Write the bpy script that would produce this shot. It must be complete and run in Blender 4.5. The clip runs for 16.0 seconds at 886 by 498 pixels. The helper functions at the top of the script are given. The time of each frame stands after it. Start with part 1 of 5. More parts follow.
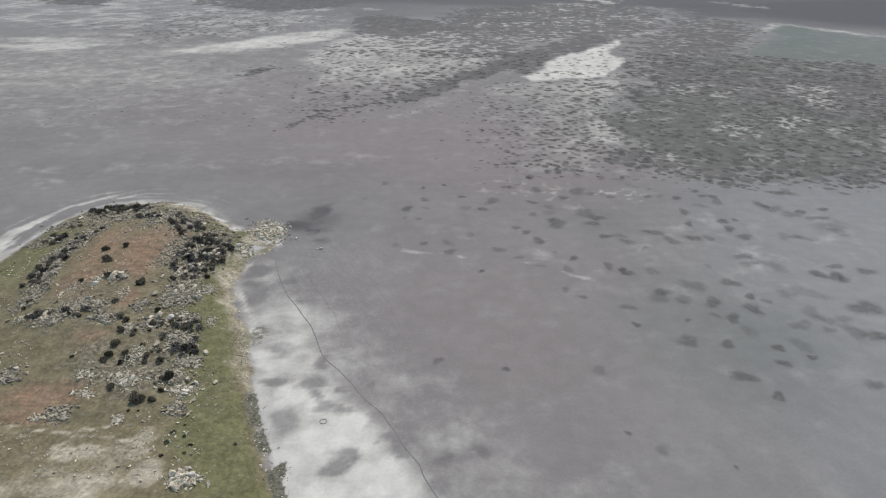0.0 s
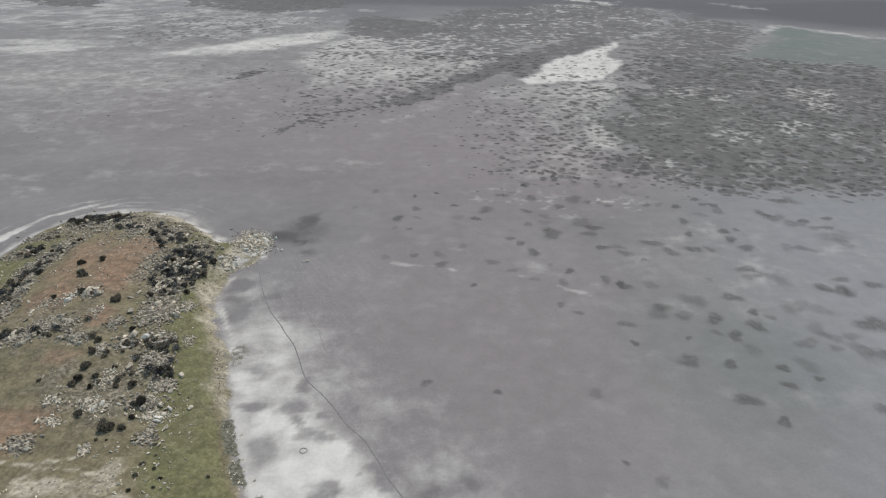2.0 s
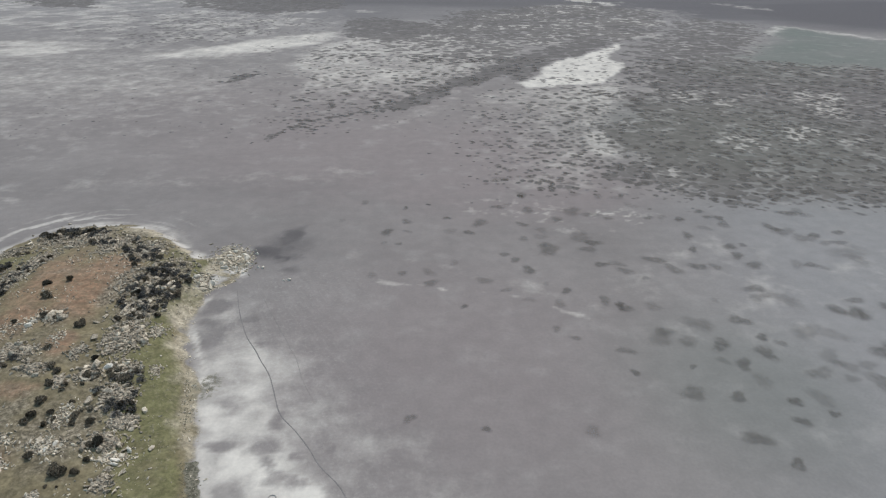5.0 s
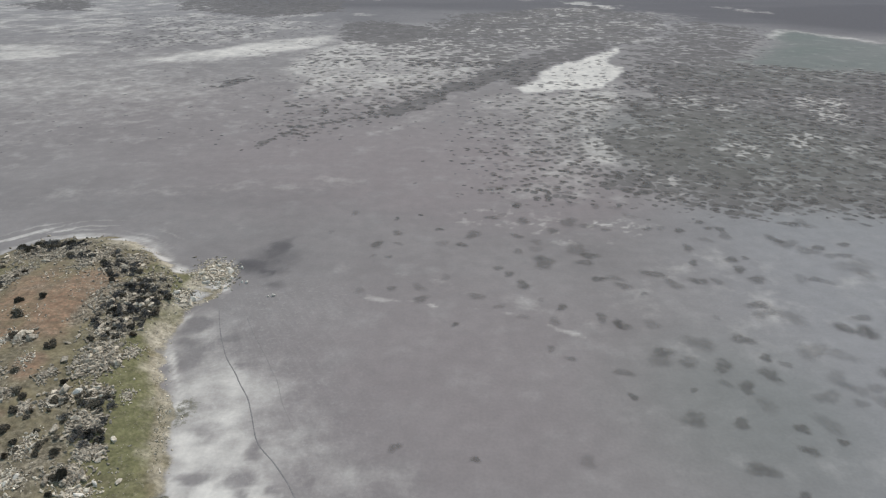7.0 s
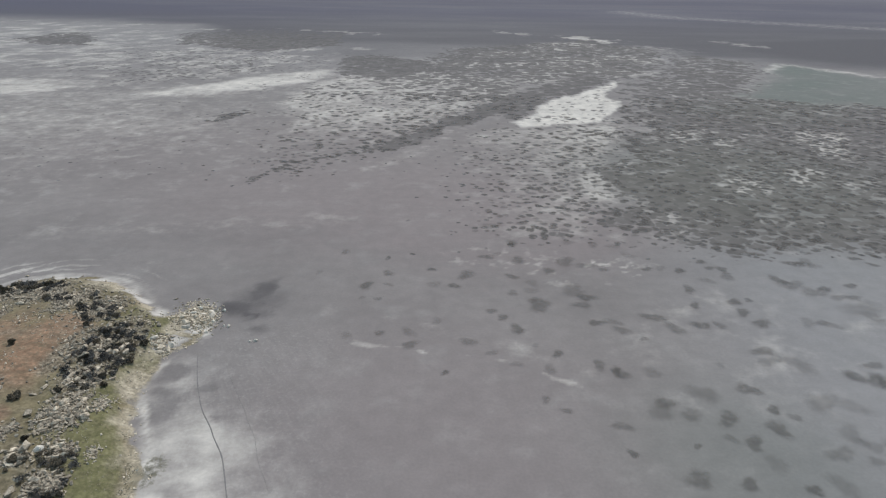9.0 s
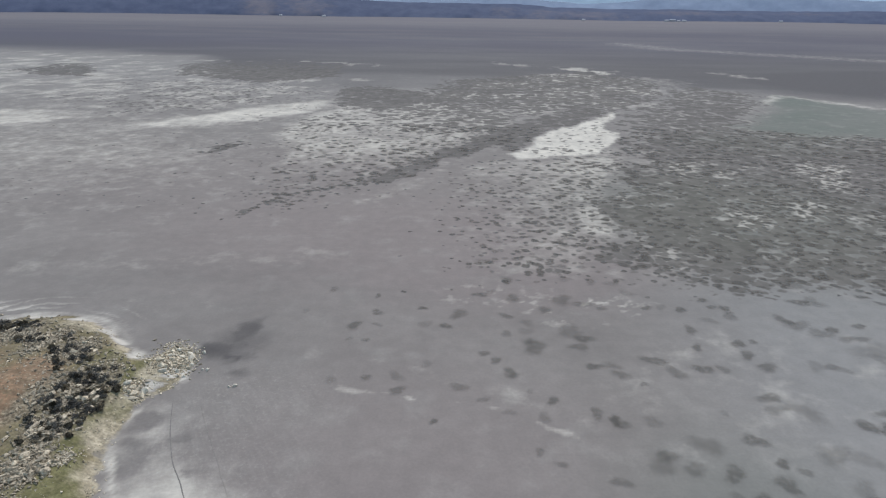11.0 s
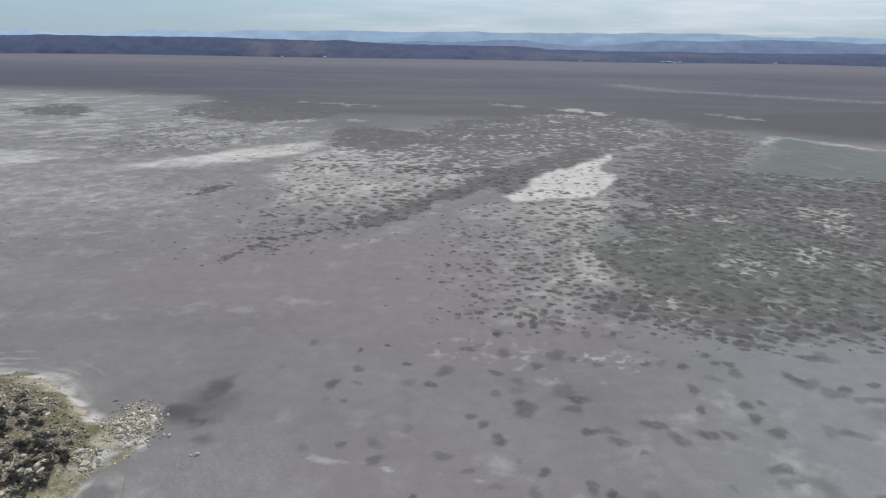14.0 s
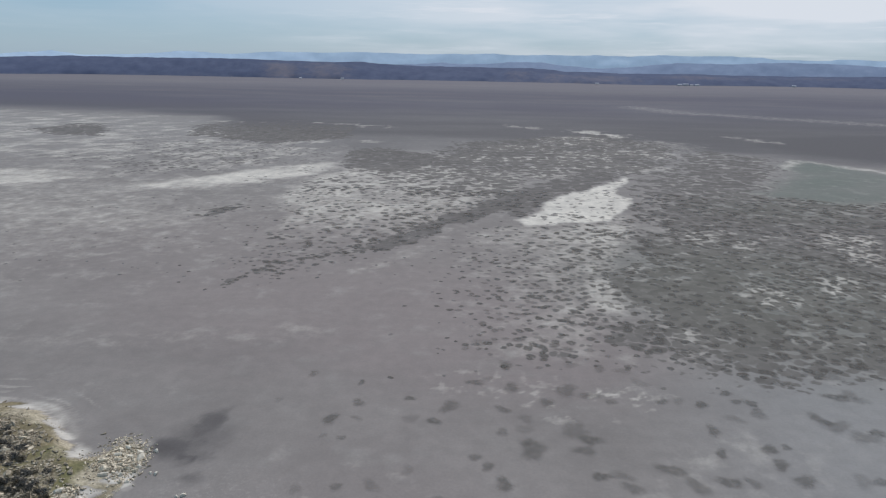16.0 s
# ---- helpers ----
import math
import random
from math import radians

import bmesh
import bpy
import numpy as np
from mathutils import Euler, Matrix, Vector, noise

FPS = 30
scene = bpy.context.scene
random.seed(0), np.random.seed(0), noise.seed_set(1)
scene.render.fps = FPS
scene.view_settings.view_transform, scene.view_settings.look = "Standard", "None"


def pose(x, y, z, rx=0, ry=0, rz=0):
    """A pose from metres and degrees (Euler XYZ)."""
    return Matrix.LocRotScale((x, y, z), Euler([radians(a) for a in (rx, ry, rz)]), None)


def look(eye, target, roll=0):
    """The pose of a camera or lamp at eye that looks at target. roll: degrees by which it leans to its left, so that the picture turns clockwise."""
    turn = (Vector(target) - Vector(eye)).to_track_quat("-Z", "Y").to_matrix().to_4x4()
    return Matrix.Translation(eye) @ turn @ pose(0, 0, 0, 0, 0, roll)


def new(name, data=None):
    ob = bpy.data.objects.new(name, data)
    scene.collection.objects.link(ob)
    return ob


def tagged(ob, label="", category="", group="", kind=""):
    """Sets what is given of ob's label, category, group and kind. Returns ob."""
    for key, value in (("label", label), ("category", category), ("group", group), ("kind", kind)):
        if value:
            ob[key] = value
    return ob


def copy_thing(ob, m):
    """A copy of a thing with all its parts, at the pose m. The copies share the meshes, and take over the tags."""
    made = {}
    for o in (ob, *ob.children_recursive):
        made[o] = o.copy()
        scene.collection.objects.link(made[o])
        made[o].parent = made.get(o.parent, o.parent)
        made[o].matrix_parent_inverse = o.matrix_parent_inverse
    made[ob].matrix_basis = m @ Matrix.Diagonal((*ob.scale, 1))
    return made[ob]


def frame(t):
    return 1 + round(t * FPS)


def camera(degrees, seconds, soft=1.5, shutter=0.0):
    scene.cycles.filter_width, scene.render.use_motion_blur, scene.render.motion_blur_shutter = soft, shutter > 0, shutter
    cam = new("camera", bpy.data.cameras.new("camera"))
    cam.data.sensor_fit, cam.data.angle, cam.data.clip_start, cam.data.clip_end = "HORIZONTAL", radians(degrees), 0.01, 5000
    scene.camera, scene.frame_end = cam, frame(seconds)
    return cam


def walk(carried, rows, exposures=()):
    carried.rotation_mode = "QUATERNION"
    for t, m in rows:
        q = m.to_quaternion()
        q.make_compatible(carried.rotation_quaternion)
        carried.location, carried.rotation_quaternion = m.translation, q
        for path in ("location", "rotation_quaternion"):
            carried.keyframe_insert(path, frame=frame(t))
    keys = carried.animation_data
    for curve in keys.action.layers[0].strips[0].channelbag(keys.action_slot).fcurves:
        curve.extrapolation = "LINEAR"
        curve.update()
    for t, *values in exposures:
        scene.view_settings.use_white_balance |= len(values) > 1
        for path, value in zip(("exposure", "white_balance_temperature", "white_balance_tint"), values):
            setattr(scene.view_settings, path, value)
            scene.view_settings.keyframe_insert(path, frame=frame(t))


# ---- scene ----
# ---- camera: seconds, x, y, z, yaw, pitch, roll ----
cam = camera(68.08, 16.0, soft=1.2)
ROWS = [
    (0, -0.08, 0.82, 119.75, 0.000, -26.555, 0.75),
    (0.5, 0.58, 3.54, 119.70, -0.024, -26.568, 0.83),
    (1, 1.26, 6.25, 119.65, -0.105, -26.537, 0.79),
    (1.5, 1.97, 8.94, 119.60, -0.159, -26.498, 0.85),
    (2, 2.69, 11.61, 119.55, -0.172, -26.503, 0.79),
    (2.5, 3.43, 14.27, 119.50, -0.147, -26.510, 0.82),
    (3, 4.19, 16.91, 119.45, -0.056, -26.508, 0.77),
    (3.5, 4.96, 19.54, 119.40, -0.018, -26.497, 0.66),
    (4, 5.75, 22.16, 119.35, 0.028, -26.524, 0.69),
    (6.5, 9.88, 35.12, 119.11, 0.066, -26.486, 0.75),
    (7, 10.73, 37.70, 119.06, 0.085, -26.329, 0.75),
    (7.5, 11.59, 40.27, 119.01, 0.121, -25.831, 0.80),
    (8, 12.46, 42.85, 118.96, 0.147, -25.188, 0.73),
    (8.5, 13.33, 45.43, 118.91, 0.177, -24.308, 0.71),
    (9, 14.21, 48.01, 118.86, 0.191, -23.684, 0.75),
    (11.5, 18.60, 60.99, 118.62, 0.294, -20.608, 0.80),
    (12, 19.47, 63.62, 118.57, 0.303, -20.036, 0.79),
    (12.5, 20.34, 66.25, 118.52, 0.290, -19.503, 0.85),
    (13, 21.20, 68.90, 118.47, 0.287, -18.963, 0.88),
    (13.5, 22.06, 71.57, 118.43, 0.325, -18.406, 0.86),
    (14, 22.91, 74.25, 118.38, 0.315, -17.930, 0.88),
    (14.5, 23.75, 76.95, 118.33, 0.245, -17.412, 0.97),
    (15, 24.58, 79.67, 118.28, 0.602, -16.999, 1.01),
    (15.5, 25.40, 82.41, 118.24, 0.813, -16.635, 1.02),
    (16, 26.21, 85.17, 118.19, 1.749, -16.190, 1.02),
]


def flown(x, y, z, yaw, pitch, roll):
    a, p = radians(yaw), radians(pitch)
    ahead = Vector((-math.sin(a) * math.cos(p), math.cos(a) * math.cos(p), math.sin(p)))
    return look((x, y, z), Vector((x, y, z)) + ahead, roll)


# seconds, stops, kelvin, tint
TONES = ((0, -0.14, 6620, 15), (8.5, -0.13, 6590, 15), (9, -0.18, 6580, 15), (10.5, -0.14, 6560, 15), (12.5, -0.13, 6540, 15), (16, -0.28, 6520, 16))
walk(cam, [(r[0], flown(*r[1:])) for r in ROWS], TONES)
# ---- end of camera ----

# ---- sky, sun and exposure ----
SUN_ELEVATION, SUN_TURN = 54.0, 12.0  # degrees; turn to the right of straight ahead

world = bpy.data.worlds.new("sky")
scene.world = world
world.use_nodes = True


def link(tree, a, b):
    tree.links.new(a, b)


def fill(tree, socket, value):
    if hasattr(value, "is_linked"):
        tree.links.new(value, socket)
    else:
        socket.default_value = value


def calc(tree, op, a, b=0.0, clamp=False):
    n = tree.nodes.new("ShaderNodeMath")
    n.operation, n.use_clamp = op, clamp
    fill(tree, n.inputs[0], a)
    fill(tree, n.inputs[1], b)
    return n.outputs[0]


def blend(tree, fac, a, b, how="MIX"):
    n = tree.nodes.new("ShaderNodeMix")
    n.data_type, n.blend_type, n.clamp_factor = "RGBA", how, True
    fill(tree, n.inputs[0], fac)
    fill(tree, n.inputs[6], a if hasattr(a, "is_linked") else (*a, 1))
    fill(tree, n.inputs[7], b if hasattr(b, "is_linked") else (*b, 1))
    return n.outputs[2]


def grain(tree, where, scale, detail=4.0, rough=0.55, squash=None):
    if squash:
        m = tree.nodes.new("ShaderNodeMapping")
        m.inputs["Scale"].default_value = squash
        link(tree, where, m.inputs["Vector"])
        where = m.outputs[0]
    n = tree.nodes.new("ShaderNodeTexNoise")
    n.inputs["Scale"].default_value, n.inputs["Detail"].default_value, n.inputs["Roughness"].default_value = scale, detail, rough
    link(tree, where, n.inputs["Vector"])
    return n.outputs[0]


def ramp(tree, value, low, high, to_low=0.0, to_high=1.0):
    n = tree.nodes.new("ShaderNodeMapRange")
    n.interpolation_type = "SMOOTHSTEP"
    for i, v in enumerate((value, low, high, to_low, to_high)):
        fill(tree, n.inputs[i], v)
    return n.outputs[0]


def make_sky():
    t = world.node_tree
    t.nodes.clear()
    sky = t.nodes.new("ShaderNodeTexSky")
    sky.sky_type, sky.sun_disc = "NISHITA", False
    sky.sun_elevation, sky.sun_rotation = radians(SUN_ELEVATION), radians(SUN_TURN)
    sky.air_density, sky.dust_density, sky.ozone_density = 1.0, 0.3, 2.5
    where = t.nodes.new("ShaderNodeTexCoord").outputs["Generated"]
    # thin high cloud, drawn out along the horizon
    thin = grain(t, where, 1.7, 5.0, 0.5, (1.0, 1.0, 7.0))
    wisp = grain(t, where, 6.0, 5.0, 0.65, (1.0, 0.6, 14.0))
    veil = calc(t, "ADD", ramp(t, thin, 0.42, 0.68, 0.0, 0.75), ramp(t, wisp, 0.5, 0.75, 0.0, 0.3), True)
    side = t.nodes.new("ShaderNodeSeparateXYZ")
    link(t, where, side.inputs[0])
    veil = calc(t, "MULTIPLY", veil, ramp(t, side.outputs[0], -0.6, 0.5, 0.25, 1.6), True)
    tint = blend(t, veil, blend(t, 0.6, sky.outputs[0], (4.1, 7.5, 10.3)), (10.3, 11.5, 12.3))
    back = t.nodes.new("ShaderNodeBackground")
    back.inputs["Strength"].default_value = SKY_STRENGTH
    link(t, tint, back.inputs["Color"])
    out = t.nodes.new("ShaderNodeOutputWorld")
    link(t, back.outputs[0], out.inputs["Surface"])


SKY_STRENGTH = 0.078
make_sky()
sun = new("sun", bpy.data.lights.new("sun", "SUN"))
sun.data.energy, sun.data.angle, sun.data.color = 2.95, radians(0.6), (1.0, 0.965, 0.91)
e_, a_ = radians(SUN_ELEVATION), radians(SUN_TURN)
sun.matrix_world = look((math.sin(a_) * math.cos(e_) * 900, math.cos(a_) * math.cos(e_) * 900, math.sin(e_) * 900), (0, 0, 0))
scene.view_settings.exposure = 0.0

# ---- materials ----


def blank(name, rough=0.9):
    m = bpy.data.materials.new(name)
    m.use_nodes = True
    t = m.node_tree
    b = t.nodes["Principled BSDF"]
    b.inputs["Roughness"].default_value = rough
    b.inputs["Specular IOR Level"].default_value = 0.15
    return m, t, b


def place_of(t):
    return t.nodes.new("ShaderNodeNewGeometry").outputs["Position"]


def masks(t, name):
    a = t.nodes.new("ShaderNodeAttribute")
    a.attribute_name = name
    s = t.nodes.new("ShaderNodeSeparateColor")
    link(t, a.outputs["Color"], s.inputs[0])
    return s.outputs


def edged(t, mask, rough, spread, soft):
    """A mask with its edge broken up by a grain."""
    v = calc(t, "ADD", mask, calc(t, "MULTIPLY", calc(t, "SUBTRACT", rough, 0.5), spread))
    return ramp(t, v, 0.5 - soft, 0.5 + soft)


def relief(t, b, height, strength, distance):
    n = t.nodes.new("ShaderNodeBump")
    n.inputs["Strength"].default_value, n.inputs["Distance"].default_value = strength, distance
    link(t, height, n.inputs["Height"])
    link(t, n.outputs[0], b.inputs["Normal"])


def ground_material():
    m, t, b = blank("lake_bed_and_headland", 0.92)
    p = place_of(t)
    fine, mid, wide = grain(t, p, 1.1, 5), grain(t, p, 0.16, 6, 0.62), grain(t, p, 0.022, 5, 0.6)
    patchy = grain(t, p, 0.06, 6, 0.6)
    # drainage lines that fan out from the headland
    turn = t.nodes.new("ShaderNodeMapping")
    turn.inputs["Rotation"].default_value = (0, 0, radians(62))
    link(t, p, turn.inputs["Vector"])
    streak = grain(t, turn.outputs[0], 0.5, 6, 0.7, (0.16, 1.0, 1.0))
    salt, damp, cool_and_haze = masks(t, "lake")[:3]
    cover, pink, green = masks(t, "growth")[:3]
    land, soil, dirt = masks(t, "land")[:3]
    stony, lush, washed = masks(t, "earth")[:3]
    mud_and_shadow, bank = masks(t, "far")[:2]
    along = t.nodes.new("ShaderNodeSeparateXYZ")
    link(t, p, along.inputs[0])
    # mud
    c = blend(t, ramp(t, wide, 0.3, 0.7), MUD_A, MUD_B)
    c = blend(t, ramp(t, pink, 0.0, 1.0, 0.0, 0.8), c, MUD_PINK)
    c = blend(t, cool_and_haze, c, MUD_COOL)
    c = blend(t, ramp(t, green, 0.0, 1.0, 0.0, 0.8), c, MUD_GREEN)
    c = blend(t, calc(t, "MULTIPLY", washed, ramp(t, streak, 0.4, 0.75, 0.0, 0.2)), c, MUD_PALE)
    c = blend(t, calc(t, "MULTIPLY", washed, ramp(t, grain(t, p, 0.55, 6, 0.72), 0.5, 0.7, 0.0, 0.3)), c, MUD_PALE)
    c = blend(t, calc(t, "MULTIPLY", ramp(t, patchy, 0.5, 0.75), 0.3), c, MUD_PALE)
    c = blend(t, ramp(t, calc(t, "ADD", damp, calc(t, "MULTIPLY", calc(t, "SUBTRACT", patchy, 0.5), 0.5)), 0.1, 1.0), c, MUD_DAMP)
    # far mud; cloud shadow and distance haze are put into its colour
    c = blend(t, ramp(t, calc(t, "ADD", mud_and_shadow, calc(t, "MULTIPLY", calc(t, "SUBTRACT", grain(t, p, 0.008, 5, 0.6, (0.35, 1.0, 1.0)), 0.5), 0.5)), 0.0, 0.9), c, blend(t, ramp(t, along.outputs[1], 2300.0, 3200.0), blend(t, ramp(t, along.outputs[1], 1100.0, 2000.0), MUD_OPEN, MUD_FAR_HAZE), MUD_SHORE_HAZE))
    crust = calc(t, "ADD", calc(t, "MULTIPLY", calc(t, "SUBTRACT", mid, 0.5), 0.35), calc(t, "MULTIPLY", calc(t, "SUBTRACT", patchy, 0.5), 0.7))
    c = blend(t, ramp(t, calc(t, "ADD", salt, crust), 0.12, 0.95), c, SALT)
    # low growth that runs together far out
    bent = t.nodes.new("ShaderNodeTexNoise")
    bent.inputs["Scale"].default_value, bent.inputs["Detail"].default_value = 0.14, 3.0
    link(t, p, bent.inputs["Vector"])
    shift = t.nodes.new("ShaderNodeVectorMath")
    shift.operation, shift.inputs[1].default_value = "MULTIPLY_ADD", (8.0, 8.0, 0.0)
    link(t, bent.outputs["Color"], shift.inputs[0])
    link(t, p, shift.inputs[2])

    def cells(scale):
        n = t.nodes.new("ShaderNodeTexVoronoi")
        n.inputs["Scale"].default_value = scale
        link(t, shift.outputs[0], n.inputs["Vector"])
        return n.outputs["Distance"], n.outputs["Color"]

    small, small_tone = cells(0.21)
    large = cells(0.125)[0]
    out_there = ramp(t, along.outputs[1], 520.0, 640.0)
    near_by = calc(t, "SUBTRACT", 1.0, out_there)
    gap = calc(t, "ADD", calc(t, "MULTIPLY", small, near_by), calc(t, "MULTIPLY", large, out_there))
    size = calc(t, "MULTIPLY", calc(t, "ADD", cover, calc(t, "MULTIPLY", calc(t, "SUBTRACT", grain(t, p, 0.05, 3, 0.5), 0.5), 0.4)), 0.95)
    grown = ramp(t, calc(t, "SUBTRACT", gap, size), -0.14, 0.07, 1.0, 0.0)
    grown = calc(t, "MULTIPLY", grown, ramp(t, cover, 0.05, 0.25))
    tone = blend(t, ramp(t, green, 0.0, 1.0, 0.0, 0.8), blend(t, ramp(t, patchy, 0.35, 0.65), GROWTH, GROWTH_PALE), GROWTH_GREEN)
    pick = t.nodes.new("ShaderNodeSeparateColor")
    link(t, small_tone, pick.inputs[0])
    tone = blend(t, 1.0, tone, blend(t, pick.outputs[0], (0.84, 0.84, 0.84), (1.22, 1.22, 1.22)), "MULTIPLY")
    c = blend(t, calc(t, "MULTIPLY", grown, 0.88), c, tone)
    c = blend(t, 0.14, c, blend(t, ramp(t, fine, 0.25, 0.75), (0.7, 0.7, 0.7), (1.3, 1.3, 1.3)), "MULTIPLY")
    # headland
    g = blend(t, ramp(t, mid, 0.3, 0.7), GRASS_A, GRASS_B)
    g = blend(t, ramp(t, calc(t, "ADD", lush, calc(t, "MULTIPLY", calc(t, "SUBTRACT", mid, 0.5), 0.6)), 0.2, 0.8), g, GRASS_LUSH)
    g = blend(t, edged(t, dirt, mid, 1.1, 0.3), g, blend(t, fine, DIRT_A, DIRT_B))
    g = blend(t, edged(t, soil, mid, 1.0, 0.4), g, blend(t, ramp(t, grain(t, p, 0.5, 5), 0.3, 0.7), SOIL_A, SOIL_B))
    g = blend(t, ramp(t, calc(t, "ADD", stony, calc(t, "MULTIPLY", calc(t, "SUBTRACT", mid, 0.5), 0.8)), 0.3, 0.8, 0.0, 0.85), g, blend(t, ramp(t, grain(t, p, 0.9, 5, 0.7), 0.42, 0.62), EARTH_A, EARTH_B))
    g = blend(t, ramp(t, grain(t, p, 0.7, 4, 0.6), 0.55, 0.74, 0.0, 0.5), g, GRASS_DRY)
    g = blend(t, 0.6, g, blend(t, ramp(t, fine, 0.25, 0.75), (0.62, 0.62, 0.62), (1.38, 1.38, 1.38)), "MULTIPLY")
    g = blend(t, 0.8, g, blend(t, ramp(t, grain(t, p, 0.33, 6, 0.68), 0.32, 0.68), (0.72, 0.72, 0.7), (1.25, 1.25, 1.22)), "MULTIPLY")
    c = blend(t, edged(t, land, grain(t, p, 0.25, 6, 0.68), 1.0, 0.2), c, g)
    rag = calc(t, "ADD", bank, calc(t, "MULTIPLY", calc(t, "SUBTRACT", grain(t, p, 0.55, 6, 0.7), 0.5), 1.3))
    c = blend(t, calc(t, "MULTIPLY", ramp(t, rag, 0.4, 0.7), ramp(t, bank, 0.0, 0.3)), c, blend(t, ramp(t, fine, 0.35, 0.65), BANK_A, BANK_B))
    c = blend(t, 0.5, c, blend(t, ramp(t, mid, 0.3, 0.7), (0.9, 0.9, 0.9), (1.1, 1.1, 1.1)), "MULTIPLY")
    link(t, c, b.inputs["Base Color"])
    relief(t, b, calc(t, "ADD", fine, mid), 0.45, 0.08)
    return m


BANK_A, BANK_B = (0.082, 0.078, 0.056), (0.2, 0.185, 0.14)
MUD_PALE = (0.37, 0.35, 0.32)
# open mud, then two farther tones with distance haze mixed into the colour
MUD_OPEN, MUD_FAR_HAZE, MUD_SHORE_HAZE = (0.106, 0.099, 0.101), (0.1, 0.095, 0.117), (0.15, 0.14, 0.158)
GRASS_LUSH = (0.15, 0.142, 0.07)
EARTH_A, EARTH_B = (0.105, 0.089, 0.066), (0.315, 0.268, 0.198)
MUD_A, MUD_B = (0.204, 0.185, 0.172), (0.24, 0.219, 0.203)
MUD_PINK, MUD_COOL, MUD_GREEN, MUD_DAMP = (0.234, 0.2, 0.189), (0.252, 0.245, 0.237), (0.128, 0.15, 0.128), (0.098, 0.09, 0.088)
SALT = (0.625, 0.582, 0.512)
GROWTH_PALE = (0.135, 0.124, 0.116)
GROWTH, GROWTH_GREEN = (0.112, 0.102, 0.094), (0.128, 0.125, 0.1)
GRASS_A, GRASS_B, GRASS_DRY = (0.215, 0.178, 0.108), (0.138, 0.116, 0.07), (0.3, 0.252, 0.168)
DIRT_A, DIRT_B = (0.33, 0.284, 0.212), (0.46, 0.4, 0.305)
SOIL_A, SOIL_B = (0.29, 0.18, 0.116), (0.2, 0.14, 0.094)


def varied(name, a, b, scale=1.5, rough=0.9, bump=0.3, deep=0.05, spread=0.3):
    """Two colours mixed by a grain, lighter or darker from object to object."""
    m, t, bs = blank(name, rough)
    p = place_of(t)
    n = grain(t, p, scale, 5, 0.6)
    c = blend(t, ramp(t, n, 0.3, 0.7), a, b)
    r = t.nodes.new("ShaderNodeObjectInfo").outputs["Random"]
    i = t.nodes.new("ShaderNodeNewGeometry").outputs["Random Per Island"]
    for v in (r, i):
        k = ramp(t, v, 0.0, 1.0, 1 - spread, 1 + spread)
        n2 = t.nodes.new("ShaderNodeCombineColor")
        for s in n2.inputs:
            link(t, k, s)
        c = blend(t, 1.0, c, n2.outputs[0], "MULTIPLY")
    link(t, c, bs.inputs["Base Color"])
    relief(t, bs, n, bump, deep)
    return m


GROUND = ground_material()
STONE = varied("lichened_granite", (0.61, 0.525, 0.4), (0.22, 0.185, 0.14), 1.5, 0.92, 0.8, 0.16, 0.24)
PALE_STONE = varied("bleached_granite", (0.66, 0.575, 0.445), (0.34, 0.292, 0.222), 1.4, 0.92, 0.6, 0.1, 0.15)
WHITE_STONE = varied("whitened_granite", (0.76, 0.69, 0.575), (0.5, 0.455, 0.38), 1.4, 0.92, 0.5, 0.1, 0.1)
LEAF = varied("dark_leaf", (0.108, 0.09, 0.065), (0.158, 0.134, 0.096), 3.0, 0.8, 0.0, 0.01, 0.35)
GREY_LEAF = varied("dry_grey_twig", (0.12, 0.115, 0.105), (0.07, 0.068, 0.062), 3.0, 0.9, 0.0, 0.01, 0.3)
BARK = varied("grey_bark", (0.09, 0.08, 0.07), (0.05, 0.045, 0.04), 6.0, 0.95, 0.3, 0.02, 0.2)


def rush_material(name, field=False):
    """Low rushes, thick in the middle of a patch and thinning out over the mud at its edge."""
    m, t, b = blank(name, 0.95)
    p = place_of(t)
    n = grain(t, p, 0.9, 5, 0.65)
    link(t, blend(t, ramp(t, n, 0.3, 0.7), (0.118, 0.11, 0.1), (0.155, 0.144, 0.13)), b.inputs["Base Color"])
    r = t.nodes.new("ShaderNodeNewGeometry").outputs["Random Per Island"] if field else t.nodes.new("ShaderNodeObjectInfo").outputs["Random"]
    thick = calc(t, "MULTIPLY", masks(t, "thick")[0], ramp(t, grain(t, p, 0.5, 5, 0.6), 0.2, 0.8, 0.45, 1.3))
    fac = calc(t, "MULTIPLY", ramp(t, thick, 0.0, 1.0), ramp(t, r, 0.0, 1.0, *((0.26, 0.66) if field else (0.17, 0.46))))
    link(t, fac, b.inputs["Alpha"])
    return m


RUSH_PATCH, RUSH_FIELD = rush_material("low_rush_patch"), rush_material("low_rush_field", True)
SEDGE = varied("dark_sedge", (0.15, 0.142, 0.1), (0.1, 0.096, 0.068), 1.2, 0.95, 0.0, 0.01, 0.25)
TUFT = varied("pasture_grass", (0.19, 0.18, 0.11), (0.27, 0.245, 0.17), 0.4, 0.95, 0.0, 0.01, 0.3)
FAINT_RUT = varied("faintly_trodden_mud", (0.2, 0.186, 0.174), (0.25, 0.232, 0.218), 0.9, 0.95, 0.2, 0.02, 0.1)
RUT = varied("trodden_mud", (0.175, 0.162, 0.152), (0.24, 0.224, 0.21), 0.9, 0.95, 0.3, 0.03, 0.1)

